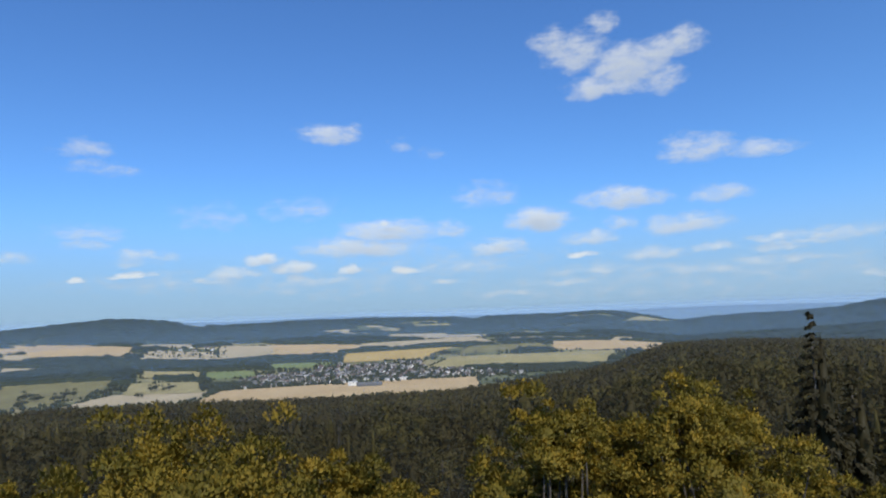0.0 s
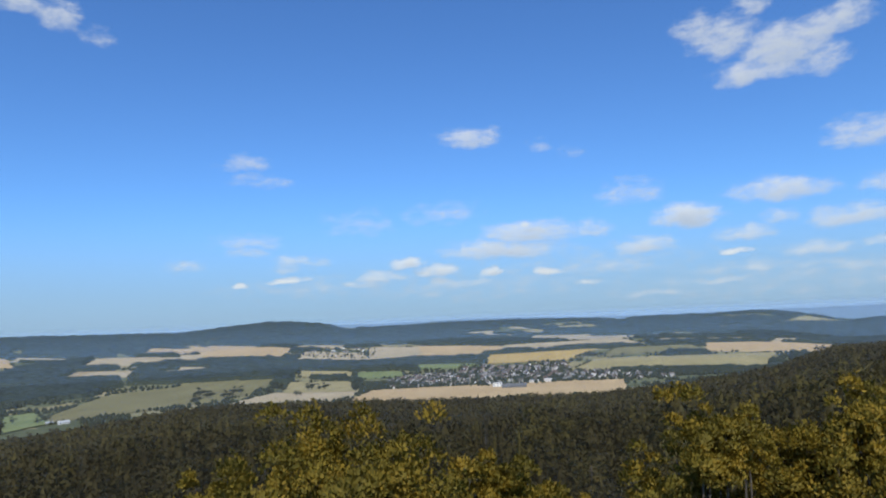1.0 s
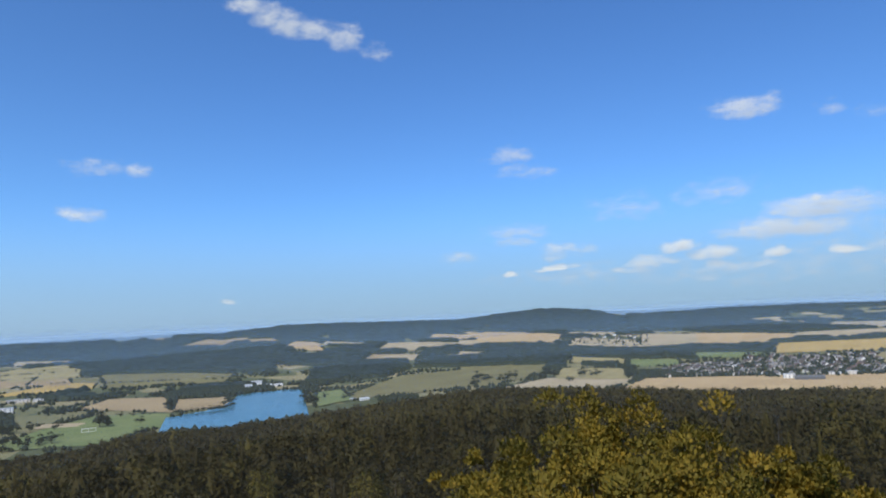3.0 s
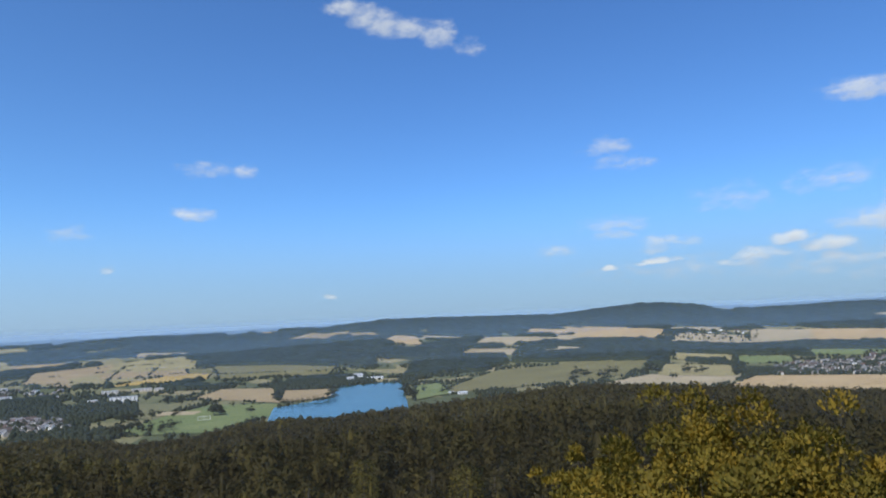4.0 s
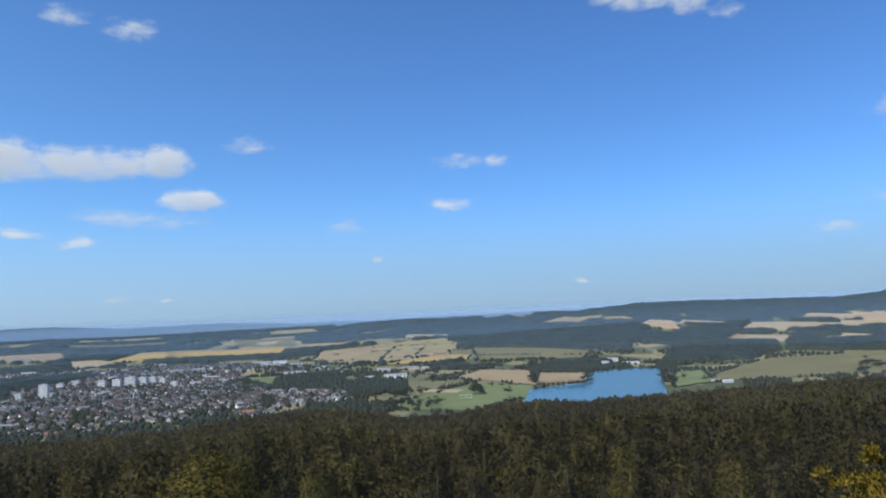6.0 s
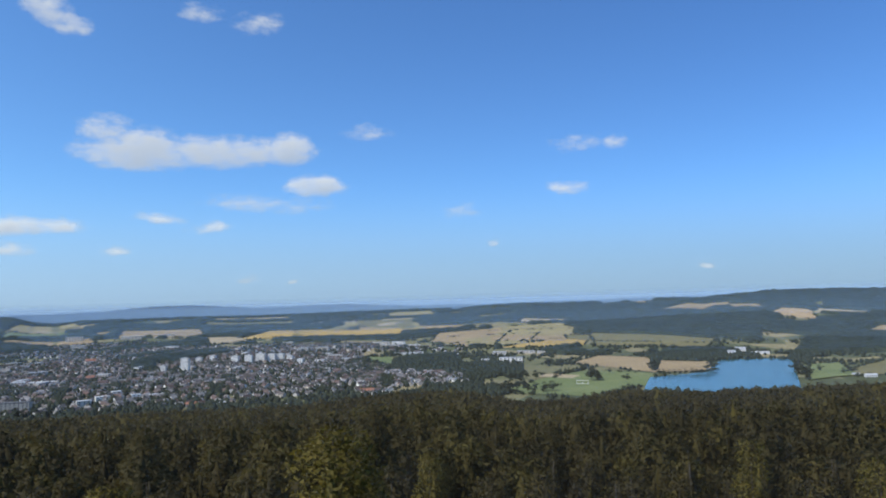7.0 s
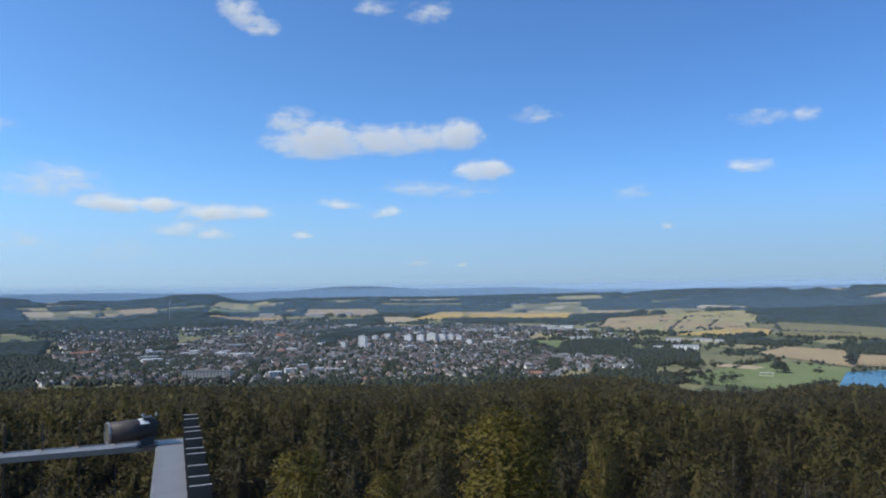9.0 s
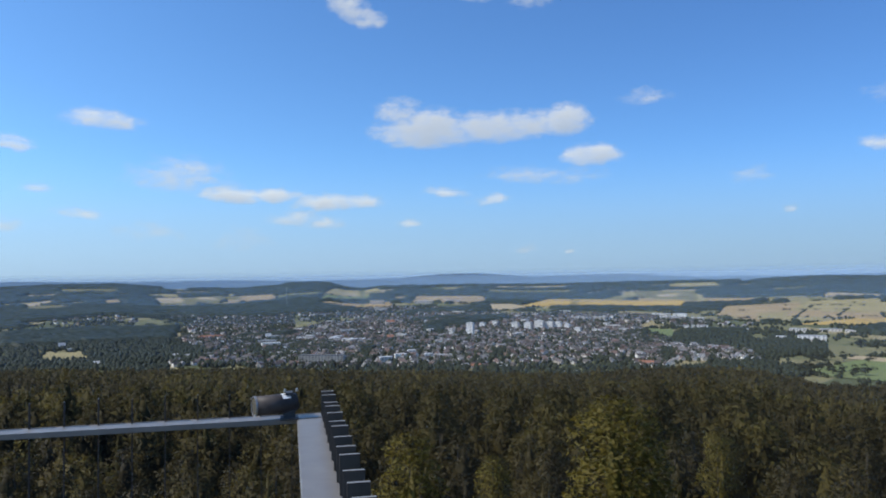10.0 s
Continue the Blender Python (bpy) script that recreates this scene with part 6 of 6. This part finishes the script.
for sx0 in (S0 + 0.12, S0 + SIDE - 0.12):
    for ny0 in (N1 - 0.12, N1 - SIDE + 0.12):
        bm = bmesh.new()
        box(bm, (0.09, 0.09, 0.62), pose(sx0, ny0, 28.3))
        tower_part("rail_post", bm, M_IRON, tower)
        bm = bmesh.new()
        box(bm, (0.3, 0.3, 28.6), pose(sx0 + (0.3 if sx0 < 0 else -0.3), ny0 + (-0.3 if ny0 > -1 else 0.3), -0.5))
        tower_part("tower_leg", bm, M_DECK, tower)
for i in range(36):
    bm = bmesh.new()
    box(bm, (SIDE - 0.2, 0.135, 0.04), pose(S0 + SIDE / 2, N1 - 0.17 - i * 0.141, 28.3))
    tower_part("plank", bm, M_DECK, tower)

# spotlight on the corner of the rail
lamp = new("spotlight")
lamp.matrix_basis = TOWER @ pose(-2.62, -0.112, RAIL) @ Matrix.Scale(0.76, 4)
tagged(lamp, "dark grey cylindrical spotlight on a bracket at the rail corner", "spotlight")
axis = pose(0.0, 0.01, 0.064, 0, 0, 0) @ pose(0, 0, 0, 90, 0, 19)


def drum(r0, r1, z0, z1, m, sides=32):
    bm = bmesh.new()
    bmesh.ops.create_cone(bm, cap_ends=True, segments=sides, radius1=r0, radius2=r1, depth=z1 - z0, matrix=m @ Matrix.Translation((0, 0, (z0 + z1) / 2)))
    return bm


bm = drum(0.040, 0.040, -0.006, 0.172, axis)
bmesh.ops.bevel(bm, geom=[e for e in bm.edges if e.calc_length() < 0.02], offset=0.003, segments=2, affect="EDGES")
housing = part("housing", bm, M_LAMP, lamp)
for f in housing.data.polygons:
    f.use_smooth = len(f.vertices) == 4
# highlight on top of the housing, modelled as thin white strips
bm = bmesh.new()
for i in range(6):
    box(bm, (0.0085, 0.0015, 0.034), axis @ pose(0, 0, 0, 0, 0, -48 + i * 12) @ pose(0, 0.0398, 0.026))
part("highlight_patch", bm, M_LAMP_HIGHLIGHT, lamp, "white patch that stands in for the highlight on the housing")
part("lens", drum(0.0375, 0.0375, 0.1705, 0.1735, axis), M_LENS, lamp, "clear round lamp glass")
bm = bmesh.new()
prof = [(0.0402, 0.168), (0.0412, 0.168), (0.0412, 0.176), (0.0378, 0.176), (0.0378, 0.1738)]
ring = [[bm.verts.new(axis @ Vector((r * math.cos(a * 6.2832 / 32), r * math.sin(a * 6.2832 / 32), z))) for r, z in prof] for a in range(32)]
for a in range(32):
    for j in range(len(prof) - 1):
        bm.faces.new((ring[a][j], ring[(a + 1) % 32][j], ring[(a + 1) % 32][j + 1], ring[a][j + 1]))
part("rim", bm, M_CHROME, lamp, "bright metal rim")
bm = bmesh.new()
box(bm, (0.03, 0.05, 0.103), pose(0.018, -0.012, 0.0))
box(bm, (0.05, 0.03, 0.01), pose(0.014, -0.012, 0.101))
part("bracket", bm, M_IRON, lamp)
bm = bmesh.new()
box(bm, (0.075, 0.075, 0.008), pose(0.03, -0.012, 0.0))
part("base_plate", bm, M_IRON, lamp)
for dy in (-0.03, 0.02):
    part("screw", drum(0.006, 0.005, 0.0, 0.012, pose(0.01, dy, 0.111), 10), M_CHROME, lamp)
